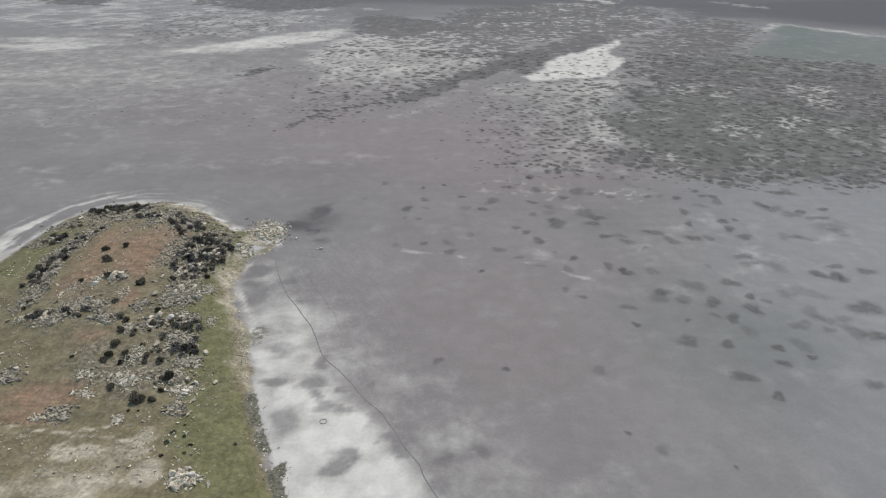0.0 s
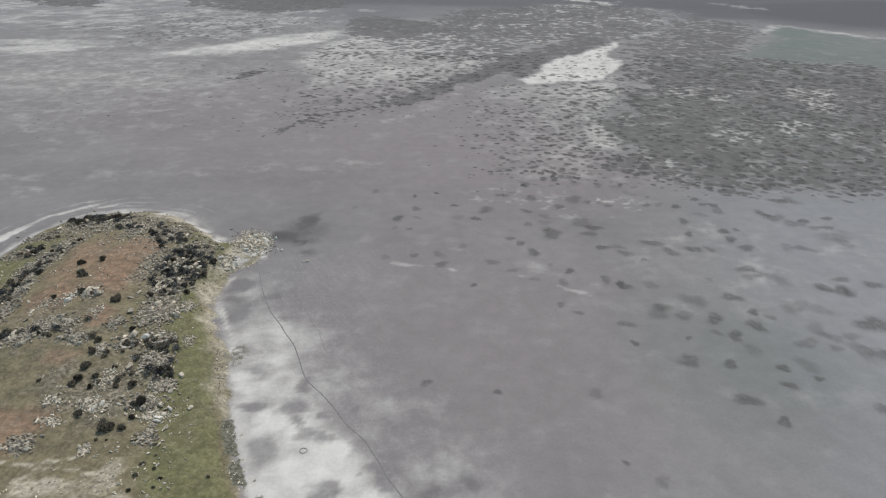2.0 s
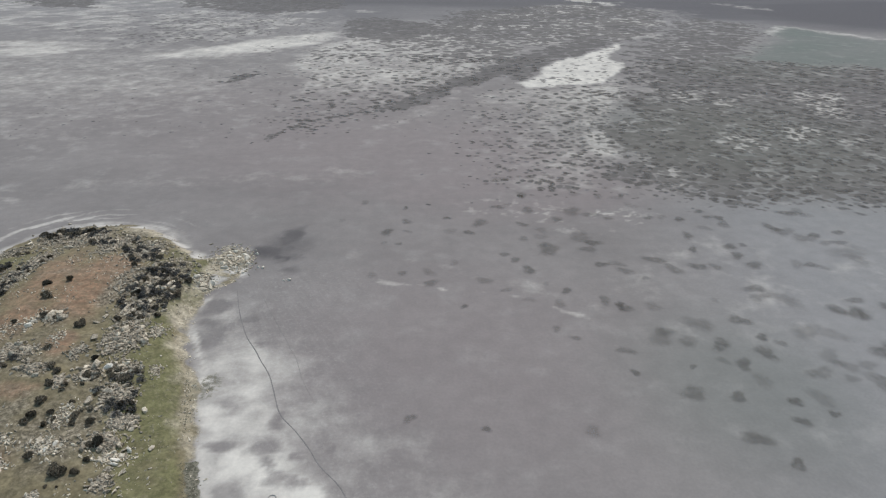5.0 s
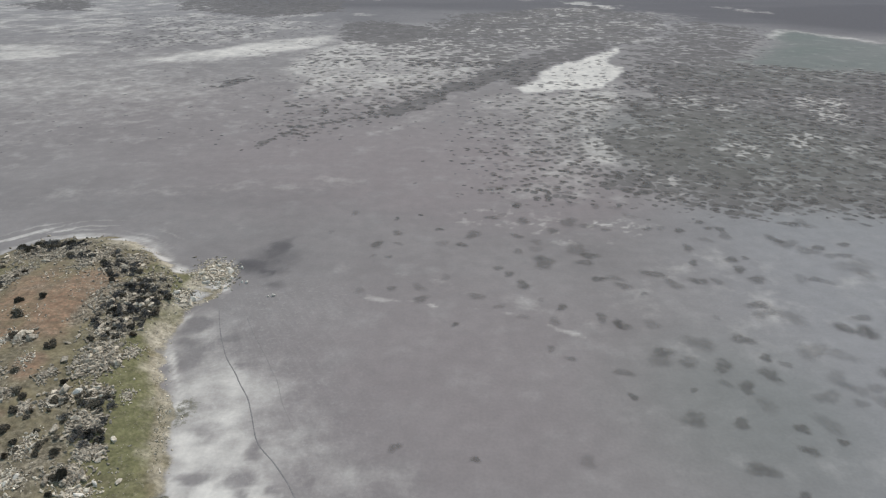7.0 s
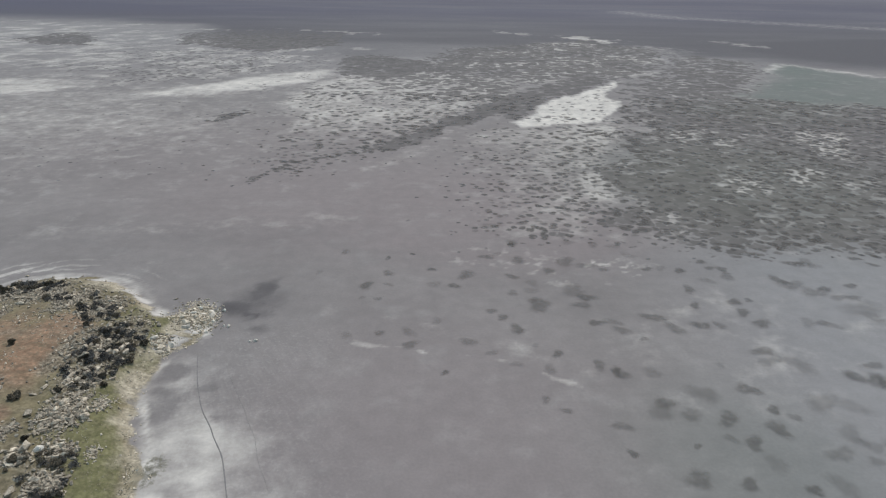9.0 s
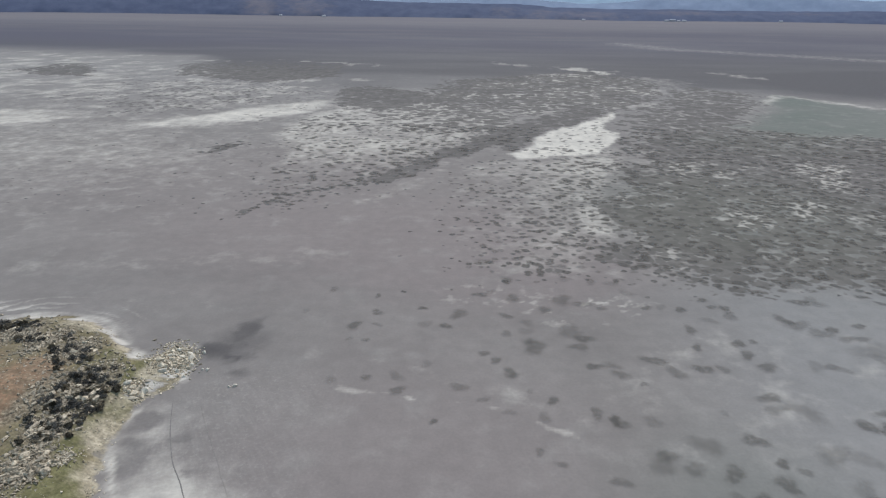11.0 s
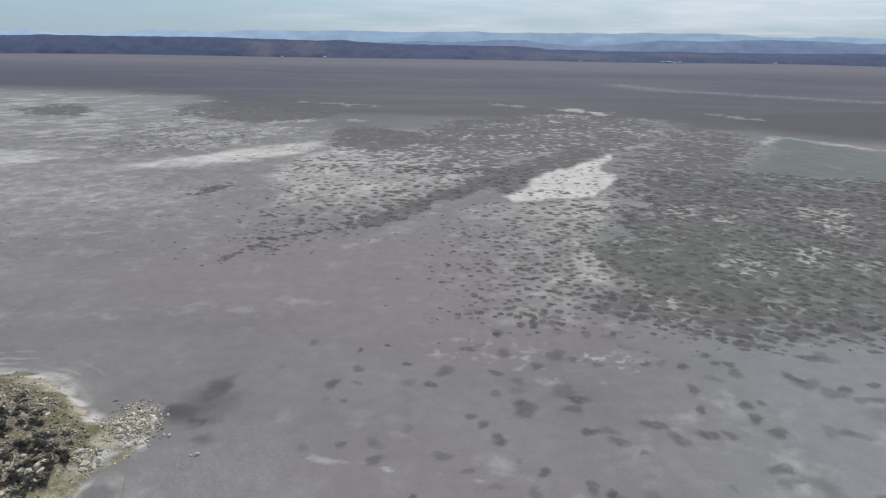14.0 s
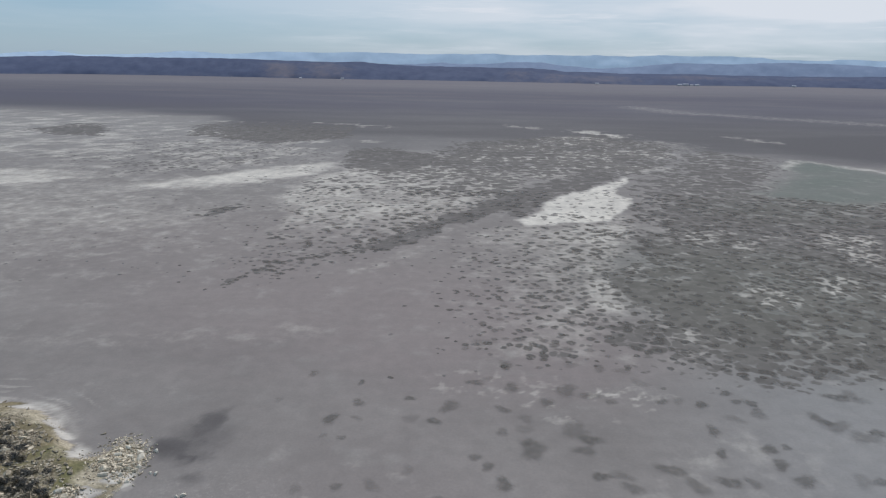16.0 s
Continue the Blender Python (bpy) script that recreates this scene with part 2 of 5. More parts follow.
# ---- the plan: land, hill and the masks of the ground ----
SHORE = (
    (-170, 215), (-170, 233), (-169, 248), (-166, 261), (-162, 272), (-155, 280), (-142, 285), (-129, 286), (-115, 281), (-103, 272), (-94, 261.5),
    (-87, 254), (-83, 255.5), (-78, 262.5), (-72, 261.5), (-68.5, 252), (-68.5, 242), (-72, 235), (-76, 229), (-78, 220), (-77.5, 212), (-75, 202), (-71, 193), (-66, 184),
    (-62.5, 174.5), (-60, 165.5), (-56.5, 157), (-53, 147), (-49, 136.5), (-44.5, 127), (-40, 117.5), (-35.5, 109), (-28, 88), (-12, 40), (0, -60), (0, -500), (-900, -500), (-900, -40), (-500, 40), (-260, 125), (-190, 180),
)


def lattice(ix, iy, seed):
    v = np.sin(ix * 127.1 + iy * 311.7 + seed * 74.7) * 43758.5453
    return v - np.floor(v)


def value_noise(x, y, size, seed):
    x, y = x / size, y / size
    ix, iy = np.floor(x), np.floor(y)
    fx, fy = x - ix, y - iy
    fx, fy = fx * fx * (3 - 2 * fx), fy * fy * (3 - 2 * fy)
    a, b = lattice(ix, iy, seed), lattice(ix + 1, iy, seed)
    c, d = lattice(ix, iy + 1, seed), lattice(ix + 1, iy + 1, seed)
    return (a * (1 - fx) + b * fx) * (1 - fy) + (c * (1 - fx) + d * fx) * fy


def fractal(x, y, size, seed, octaves=4):
    total, weight, s = 0.0, 0.0, 1.0
    for k in range(octaves):
        total, weight, s, size = total + s * value_noise(x, y, size, seed + k), weight + s, s * 0.55, size / 2.1
    return total / weight


def step(v, low, high):
    v = np.clip((v - low) / (high - low), 0, 1)
    return v * v * (3 - 2 * v)


def inland(x, y):
    """Metres inside the shoreline, negative on the lake."""
    best, inside = np.full(np.shape(x), 1e9), np.zeros(np.shape(x), bool)
    for (ax, ay), (bx, by) in zip(SHORE, SHORE[1:] + SHORE[:1]):
        k = np.clip(((x - ax) * (bx - ax) + (y - ay) * (by - ay)) / ((bx - ax) ** 2 + (by - ay) ** 2), 0, 1)
        best = np.minimum(best, np.hypot(x - ax - k * (bx - ax), y - ay - k * (by - ay)))
        if ay != by:
            inside ^= ((ay > y) != (by > y)) & (x < (bx - ax) * (y - ay) / (by - ay) + ax)
    return np.where(inside, best, -best)


def bell(x, y, cx, cy, sx, sy):
    return np.exp(-(((x - cx) / sx) ** 2) / 2 - ((y - cy) / sy) ** 2 / 2)


def height(x, y, shore=None):
    x, y = np.asarray(x, float), np.asarray(y, float)
    shore = inland(x, y) if shore is None else shore
    bank = step(shore, -1.0, 7.0)
    hill = 8.2 * bell(x, y, -118, 224, 25, 30) + 4.2 * bell(x, y, -102, 172, 24, 22)
    rise = 14 * step(np.hypot(x + 320, y + 100), 420, 60)
    lumps = (fractal(x, y, 22, 5) - 0.5) * 1.6 + (fractal(x, y, 6, 9) - 0.5) * 0.5
    return bank * (0.6 + hill + rise + lumps) + 0.06 * (fractal(x, y, 30, 3) - 0.5)


def blob(x, y, cx, cy, rx, ry, turn=0.0, soft=0.35):
    """1 within a turned ellipse, falling softly to 0."""
    a = radians(turn)
    u, v = (x - cx) * math.cos(a) + (y - cy) * math.sin(a), (y - cy) * math.cos(a) - (x - cx) * math.sin(a)
    return step(np.hypot(u / rx, v / ry), 1 + soft, 1 - soft)


def band(x, y, points, wide, soft=0.5):
    """1 along a line of points, falling to 0 at its sides."""
    best = np.full(np.shape(x), 1e9)
    for (ax, ay), (bx, by) in zip(points, points[1:]):
        k = np.clip(((x - ax) * (bx - ax) + (y - ay) * (by - ay)) / ((bx - ax) ** 2 + (by - ay) ** 2), 0, 1)
        best = np.minimum(best, np.hypot(x - ax - k * (bx - ax), y - ay - k * (by - ay)))
    return step(best, wide * (1 + soft), wide * (1 - soft))


RUSH_A = (
    (-9.2, 293, 2.4), (-17.1, 281.8, 3), (-8.1, 282.6, 1.6), (-17.4, 271.3, 1.3), (-11.2, 270.5, 1.5), (10.2, 283.7, 2.5),
    (18.1, 282.5, 2.3), (23.3, 292.5, 3.3), (8.7, 297.4, 1.7), (11.6, 254, 2), (22.8, 240.5, 2.7), (40.3, 249.2, 2.8),
    (41.1, 276.9, 2), (31.8, 262.1, 1.9), (35.7, 257.5, 2.1), (1.9, 246.2, 2.6), (2.9, 238.1, 2.5), (30.3, 233.6, 1.7),
    (38, 227.2, 2), (14.8, 221.8, 1.3), (-19.6, 243.3, 2), (-8.1, 245.2, 1.8), (45.4, 238.6, 1.2), (52.2, 233.5, 2.1),
    (48.2, 224.5, 2.4), (-29.9, 314.2, 2), (-10.5, 308.2, 1.5), (-37.9, 293.1, 1.4),
)
RUSH_B = (
    (58.2, 297.4, 2.7), (48.5, 279, 2.9), (48.7, 271.9, 2.2), (74.3, 303.6, 3.2), (66.4, 307.3, 4.2), (42, 291.5, 2.6),
    (32.2, 310.9, 2.5), (66.5, 267.9, 3.1), (69.1, 254.4, 2.5), (50.4, 267.4, 4.3), (65.3, 279.5, 4.6), (91.3, 258.8, 3.3),
    (96.6, 251.2, 3.4), (106.5, 253.9, 2.9), (113.6, 253.7, 2.4), (125.9, 264, 2.8), (125.9, 272, 2.6), (132, 273.6, 1.5),
    (129.3, 255.8, 3), (146.7, 257.1, 2.8), (151.7, 256.8, 2.4), (154.8, 254.9, 2.4), (151.6, 292.4, 2.9), (155, 287.4, 3.9),
    (161, 281.1, 3.9), (167.1, 284.3, 2.4), (179.2, 287.7, 2.2), (168.8, 277.1, 2.6), (174.5, 277.2, 2.4), (109.6, 268.8, 2.1),
    (111.9, 282, 2.7),
)
RUSH_C = (
    (166.2, 308.4, 3.4), (172.1, 310.4, 3.4), (173.8, 306.4, 2.8), (195.6, 314.8, 2.1), (200.6, 308.4, 1.8), (121.5, 237.1, 3.2),
    (120.7, 231, 3.1), (129.6, 229.6, 4.7), (103.9, 228.3, 1.4), (70.6, 222.6, 2.4), (80.7, 223.5, 2.7), (144.8, 223, 3.2),
    (153.9, 229.3, 2.7), (150.6, 220.7, 3.2), (173.3, 267.6, 6.4), (173.3, 260.3, 3.8), (83.5, 244, 1.4), (132.2, 301.6, 2.4),
    (127.2, 302.5, 2.1), (125.8, 308.8, 2.1), (75.4, 255.4, 2.8), (77.1, 249.5, 2.7), (64.7, 227.5, 2.5),
)
RUSH_D = (
    (69.3, 224, 2), (77.9, 204.5, 3.7), (80.3, 207.8, 2.6), (86, 202.4, 2.8), (92.9, 212.7, 3.8), (95.9, 200.7, 3.3),
    (93.3, 192.4, 1.7), (99, 190.7, 2.8), (101.4, 182.5, 3.1), (108.3, 196.8, 3.1), (107.5, 215.3, 3.2), (110.9, 205.4, 2),
    (115.5, 202, 1.8), (127.3, 209.5, 4.2), (135.9, 207.2, 3.1), (127.7, 195.1, 3.4), (120.3, 186.7, 3), (130.6, 190.1, 2.7),
    (128.5, 184.1, 1.8), (136.8, 190.9, 2.3), (148.7, 198.2, 4.7), (136.1, 182.6, 4), (140.1, 181.4, 3.8), (144.2, 180.5, 3.4),
)
RUSH_E = (
    (114.7, 175, 3.5), (104.7, 165.2, 2), (115, 168.3, 1.4), (78.9, 176.4, 3.3), (91.2, 175.1, 2), (89.4, 158.4, 3),
    (95.9, 149.4, 2), (64.8, 196.8, 2.1), (83, 188.9, 1.2), (64.9, 185.7, 1.4), (126.7, 155.2, 2.4), (106.7, 173.3, 2),
    (47.3, 160.2, 2.3), (56.5, 127.8, 1.9), (49.2, 133.5, 0.8), (73, 121.9, 0.6), (10.4, 126.2, 2), (0.8, 123, 2.2),
    (144.2, 222.9, 2.8), (153, 220.9, 3.3), (164.4, 225.7, 3.1), (44.9, 208.5, 1.5), (50.2, 203.4, 1.5), (19.3, 160.5, 1.2),
    (-1.1, 164.3, 1.6),
)
RUSH_F = (
    (46.1, 307.7, 3.3), (49.5, 285.8, 2.6), (81.3, 299.5, 1.9), (69.6, 273.8, 2.9), (122.2, 290.4, 2.6), (131.8, 294.8, 2.7),
    (95.3, 315.1, 2.8), (99.9, 300.7, 2.2), (106.3, 301.9, 2.2), (113.7, 299.6, 2.2), (172.3, 325.5, 3.9), (36.5, 347.9, 3.7),
    (45.1, 326.6, 3), (71.4, 328.4, 2.8), (82.4, 326.7, 2.6), (36.8, 313.9, 2.4), (91, 324.8, 2.6),
)
DAMP_SPOTS = (
    (-69.8, 218.8, 4.7, 5.8), (-66.9, 203.1, 5.7, 9.5), (-35.2, 161.8, 2.4, 2.6), (-37.2, 152.3, 3.3, 3.6), (-29.6, 149.6, 1.7, 2.0),
    (-49.3, 153.4, 4.5, 2.3), (-35.0, 146.6, 1.7, 2.5), (-32.4, 142.0, 3.4, 2.5), (-27.5, 140.4, 2.8, 2.0), (-41.6, 136.9, 4.3, 7.1),
    (-22.7, 125.0, 4.3, 2.5), (-26.3, 121.2, 3.4, 2.5), (-13.1, 130.2, 2.1, 2.9), (-10.7, 125.8, 2.9, 2.8), (-10.1, 135.8, 2.2, 3.1),
    (0.1, 114.8, 3.2, 2.4), (10.1, 127.2, 2.5, 2.8), (-49.5, 168.8, 4.4, 4.5), (-20.5, 151.8, 1.3, 1.2), (4.3, 125.0, 3.1, 2.4),
    (-58.0, 211.2, 2.9, 2.9), (-49.3, 198.6, 2.4, 1.9),
)
WHITE_SALT = (
    (-53.3, 163.0, 5.4, 6.8), (-42.5, 148.6, 7.1, 7.0), (-36.4, 141.4, 4.6, 6.0), (-31.2, 129.6, 8.7, 5.4), (-16.8, 116.7, 10.8, 8.5),
    (-26.4, 113.1, 8.0, 4.3), (-23.2, 135.0, 5.9, 5.6), (-60.7, 177.9, 3.3, 4.5), (-12.0, 98.0, 14.0, 12.0),
)
BUSH_A = (
    (-120.7, 211.3, 1.6), (-125.4, 219.2, 1.2), (-118.4, 220.9, 1.1), (-103, 196.2, 1.4), (-158.5, 273.9, 1.5), (-153.5, 270, 1.4),
    (-152, 275, 1.3), (-146.5, 271.5, 1.4), (-143.1, 272.6, 1.3), (-138.8, 274.6, 1.4), (-135.3, 276.7, 0.9), (-130.9, 259.8, 1.2),
    (-145.3, 208.8, 1.2), (-139.2, 197.6, 0.9), (-153.5, 237.1, 1.3), (-153.7, 233.2, 1.2), (-158.6, 235.8, 1.1), (-153.4, 241.1, 0.9),
    (-145, 234.6, 0.8), (-139.5, 244.6, 1), (-139.5, 239.7, 1), (-105.9, 183.4, 0.9), (-115.4, 199, 1.1), (-111.4, 198.4, 0.9),
)
BUSH_B = (
    (-95.1, 218, 1.1), (-103.5, 236, 1), (-95.9, 226.6, 1.1), (-98.5, 245.3, 1.1), (-92, 224.3, 0.9), (-89.9, 227.8, 0.9),
    (-86, 221.9, 0.9), (-83.3, 221.5, 1.2), (-82.9, 230.8, 1.2), (-87.5, 230.5, 0.9), (-86.4, 210.2, 1.1), (-84.3, 206.6, 0.9),
    (-88, 203.2, 0.9), (-90.9, 201.3, 0.9), (-93.8, 200.3, 0.9), (-90.4, 207.4, 0.7), (-96, 233.3, 1), (-92.8, 234.8, 1),
    (-84.9, 215.2, 0.9), (-107.2, 241.6, 1), (-113.7, 250.6, 1), (-91.3, 217.2, 0.9),
)
BUSH_C = (
    (-100.9, 175.6, 1.1), (-98.4, 173.5, 1), (-97.9, 168.5, 1.1), (-93.8, 168.5, 0.7), (-93.5, 166.6, 0.8), (-96.7, 162.4, 1.2),
    (-91, 180.2, 0.9), (-90.1, 173.1, 1.1), (-87.7, 174.2, 1), (-83.9, 173.8, 1), (-83.4, 176.5, 0.8), (-80.3, 174, 1.4),
    (-79.4, 177.5, 0.8), (-77.3, 163.7, 1.1), (-74.6, 164.7, 0.7), (-75.7, 169, 0.7), (-92.3, 158.4, 0.8), (-91, 156.2, 0.8),
    (-96.4, 157.3, 1.1), (-96.8, 155.2, 1), (-91.9, 154.2, 0.7), (-81.7, 157.3, 1.1), (-81.9, 155.6, 0.7), (-74.5, 160.4, 0.6),
    (-76.9, 150.7, 1.4), (-78.3, 149.3, 0.9),
)
BUSH_D = (
    (-90.5, 145, 1), (-82.6, 141.2, 1.4), (-80.8, 140.9, 1.1), (-78.2, 141.5, 0.9), (-82.5, 136.3, 0.4), (-80, 136.4, 0.3),
    (-83.9, 134.8, 0.4), (-86, 158, 0.7), (-88.9, 162.5, 0.6), (-77.1, 144.9, 0.7), (-81.6, 166.4, 0.6), (-106.2, 155.3, 0.5),
    (-123.1, 177, 0.6), (-126.8, 177.5, 0.8), (-51.4, 125.7, 0.4), (-123.2, 196.1, 0.7), (-135.2, 185.2, 0.9), (-134.4, 180.4, 0.7),
    (-117.8, 177.5, 0.7),
)
HUMMOCKS = (
    (-68.2, 128.9, 0.8), (-64.8, 127.4, 0.6), (-68.3, 125.3, 0.9), (-62.3, 124.5, 0.6), (-62.7, 121.6, 0.5), (-67.9, 120.5, 0.6),
    (-66.4, 132, 0.4),
)
# outlines on the lake bed: white flats, fields of growth, dark mud
TONGUE = ((66, 575), (85, 606), (90, 639), (120, 668), (152, 721), (196, 784), (195, 757), (166, 695), (176, 670), (171, 637), (151, 586), (125, 570), (86, 564))
LONG_FLAT = ((-117, 855), (-115, 816), (-128, 762), (-162, 711), (-204, 676), (-241, 664), (-282, 648), (-290, 683), (-251, 725), (-199, 777), (-158, 835))
SMALL_FLAT = ((14, 644), (48, 686), (49, 663), (32, 634), (17, 626))
WEST_PALE = ((-479, 780), (-417, 781), (-308, 714), (-314, 655), (-370, 622), (-520, 650))
NORTH_PALE = ((-988, 1508), (-716, 1422), (-484, 1285), (-373, 1038), (-148, 992), (-125, 867), (-202, 788), (-256, 737), (-324, 722), (-492, 798), (-800, 900))
BARE_PALE = ((7, 533), (33, 560), (20, 494), (-13, 455), (-53, 420), (-40, 452), (-17, 490))
WEST_FIELD = ((-113, 809), (-130, 728), (-139, 650), (-118, 540), (-106, 441), (-101, 416), (-67, 429), (-42, 469), (2, 539), (31, 592), (84, 690), (95, 751), (76, 820), (-15, 848))
EAST_FIELD = ((19, 501), (35, 559), (67, 573), (85, 561), (129, 569), (165, 597), (135, 505), (109, 434), (104, 384), (84, 333), (42, 326), (20, 340), (14, 408))
SHEET = ((165, 597), (180, 660), (205, 760), (290, 900), (345, 1040), (420, 960), (400, 860), (360, 760), (420, 670), (600, 630), (600, 340), (189, 318), (167, 318), (132, 316), (112, 322), (89, 325), (80, 345), (100, 384), (108, 434), (135, 505))
NORTH_FIELD = ((-28, 846), (7, 1058), (257, 1238), (334, 1048), (270, 847), (202, 792), (107, 759), (74, 782))
DARK_MUD = (
    ((-111, 793), (-129, 971), (-68, 981), (-11, 919), (-12, 807), (-59, 778)), ((-177, 562), (-175, 581), (-150, 600), (-147, 584), (-162, 563)),
    ((-662, 1099), (-656, 1203), (-600, 1237), (-505, 1050), (-582, 1050)), ((-451, 1217), (-361, 1399), (-178, 1390), (-147, 1080), (-243, 994), (-387, 1072)),
)
EAST_PALE = (
    ((173, 522), (180, 550), (211, 560), (205, 537), (184, 521)), ((210, 533), (234, 536), (224, 507), (203, 501)), ((288, 582), (310, 563), (322, 537), (288, 482), (272, 494), (270, 532)),
    ((230, 465), (248, 469), (260, 452), (244, 431), (226, 415), (218, 429)), ((183, 440), (210, 438), (205, 403), (173, 400)),
    ((92, 443), (104, 439), (120, 417), (110, 384), (94, 386), (89, 406)), ((122, 374), (135, 372), (131, 352), (120, 355)),
)
STRIP = ((-102, 416), (-93, 439), (-75, 458), (-52, 481), (-25, 500), (-1, 535), (26, 576), (54, 612), (82, 664), (117, 723), (171, 788))
WEDGE = ((400, 865), (443, 943), (457, 936), (489, 891), (520, 832), (700, 750), (640, 600), (480, 630), (397, 662), (351, 666), (314, 705), (350, 768), (383, 795))


def within(x, y, corners, soft):
    """1 inside a plan outline, falling to 0 over its edge."""
    best, inside = np.full(np.shape(x), 1e9), np.zeros(np.shape(x), bool)
    for (ax, ay), (bx, by) in zip(corners, corners[1:] + corners[:1]):
        k = np.clip(((x - ax) * (bx - ax) + (y - ay) * (by - ay)) / ((bx - ax) ** 2 + (by - ay) ** 2), 0, 1)
        best = np.minimum(best, np.hypot(x - ax - k * (bx - ax), y - ay - k * (by - ay)))
        if ay != by:
            inside ^= ((ay > y) != (by > y)) & (x < (bx - ax) * (y - ay) / (by - ay) + ax)
    return step(np.where(inside, best, -best), -soft, soft)


# outcrops: centre, radii, number of boulders, their radius, whether bleached
OUTCROPS_EAST = (
    (-74, 252, 5, 6, 84, 0.85, 1), (-79.6, 233.2, 2.8, 3.7, 20, 0.85, 1), (-91.7, 227.3, 6.4, 19.7, 34, 0.9, 0), (-91.2, 207.7, 5.1, 8, 18, 0.9, 0), (-88.3, 191.4, 4.5, 7.5, 38, 1.15, 0), (-90.1, 173, 2.6, 2.9, 8, 1, 0),
    (-81.9, 177.2, 3.4, 3, 10, 1.2, 0), (-79.8, 166.4, 3.9, 3.6, 22, 0.8, 0), (-74.6, 157.2, 2.6, 2.5, 16, 0.8, 0), (-75.6, 149.9, 3.7, 2.5, 14, 0.8, 0), (-71.8, 145.4, 4.1, 2, 16, 0.55, 1), (-70.8, 138.2, 2.2, 2.6, 10, 0.45, 0),
    (-89.1, 157.2, 1.9, 4.2, 16, 0.55, 1), (-95.8, 168.8, 1.5, 2.2, 6, 0.7, 0),
)
OUTCROPS_MIDDLE = (
    (-88.6, 147.2, 3.3, 2.6, 24, 0.5, 1), (-99.6, 148.4, 2, 1.6, 6, 0.8, 1), (-99.4, 133.8, 2.6, 2.1, 18, 0.55, 0), (-104.3, 131.4, 1.4, 1, 6, 0.45, 1), (-120.7, 147.1, 2.9, 2.5, 14, 0.6, 0), (-114.8, 180.4, 5.6, 3.3, 22, 0.95, 0),
    (-121.9, 174.7, 4.8, 3.7, 26, 0.8, 0), (-117.5, 195.9, 1.5, 4.5, 6, 0.75, 1), (-112.6, 198, 2.2, 2.8, 8, 1, 0), (-105.3, 173.4, 3, 1.9, 8, 0.7, 0), (-131.8, 174.4, 2, 2.5, 8, 0.45, 1), (-136.1, 187.4, 2.7, 7.5, 18, 0.7, 0),
    (-139.2, 201.8, 3.2, 6, 14, 0.7, 0), (-143.9, 218.8, 4.6, 7.5, 14, 0.7, 0),
)
OUTCROPS_WEST = (
    (-143.1, 231, 4.7, 9.1, 14, 0.7, 0), (-142.1, 244.1, 4.5, 7.8, 12, 0.7, 0), (-158.3, 236.2, 7.2, 5.3, 16, 0.6, 0), (-162.1, 254.4, 6.3, 4.2, 14, 0.6, 0), (-149.9, 268.5, 7.3, 9.8, 22, 0.7, 0), (-135.8, 265.8, 7.2, 10.4, 22, 0.75, 0),
    (-119.6, 256.9, 5, 12.4, 22, 0.8, 0), (-106.1, 249.8, 5.6, 10.5, 24, 0.8, 0), (-81.1, 197.4, 2.1, 3.2, 14, 0.38, 1), (-74.1, 178.4, 1.5, 2.5, 8, 0.35, 1), (-78.3, 263.7, 4.9, 3.3, 10, 0.4, 1), (-59.9, 113.3, 2.6, 2.1, 26, 0.75, 1),
    (-96.3, 141.2, 3.2, 1.2, 8, 0.4, 1), (-84, 132.7, 1.2, 1.4, 8, 0.4, 1),
)
OUTCROPS_SMALL = (
    (-97.3, 181.7, 1.9, 3.1, 8, 0.5, 0), (-124, 191.2, 4.4, 5.6, 10, 0.45, 1), (-106.1, 187.4, 2.1, 5.6, 8, 0.4, 1), (-123, 260, 9, 4, 14, 0.7, 0), (-101, 222, 4, 14, 10, 0.5, 0),
)
OUTCROPS = OUTCROPS_EAST + OUTCROPS_MIDDLE + OUTCROPS_WEST + OUTCROPS_SMALL

FAR_STREAKS = (
    (((480, 1924), (548, 1746), (756, 1607), (906, 1508), (1300, 1330)), 60, 0.4), (((463, 1208), (490, 1173), (514, 1126)), 22, 0.42), (((112, 1327), (160, 1285)), 26, 0.45),
    (((-900, 1330), (-733, 1262), (-640, 1262)), 34, 0.55), (((-716, 1420), (-560, 1360)), 26, 0.4), (((-484, 1285), (-360, 1300)), 22, 0.5), (((-300, 1316), (-184, 1300), (-120, 1250)), 24, 0.45),
    (((-470, 1150), (-380, 1120), (-330, 1060)), 34, 0.5), (((-351, 1010), (-227, 1010), (-120, 1036)), 26, 0.46), (((235, 1237), (275, 1189)), 34, 0.6), (((230, 1060), (320, 1080)), 60, 0.5),
    (((123, 838), (185, 900)), 46, 0.5), (((63, 977), (153, 997)), 26, 0.42),
)
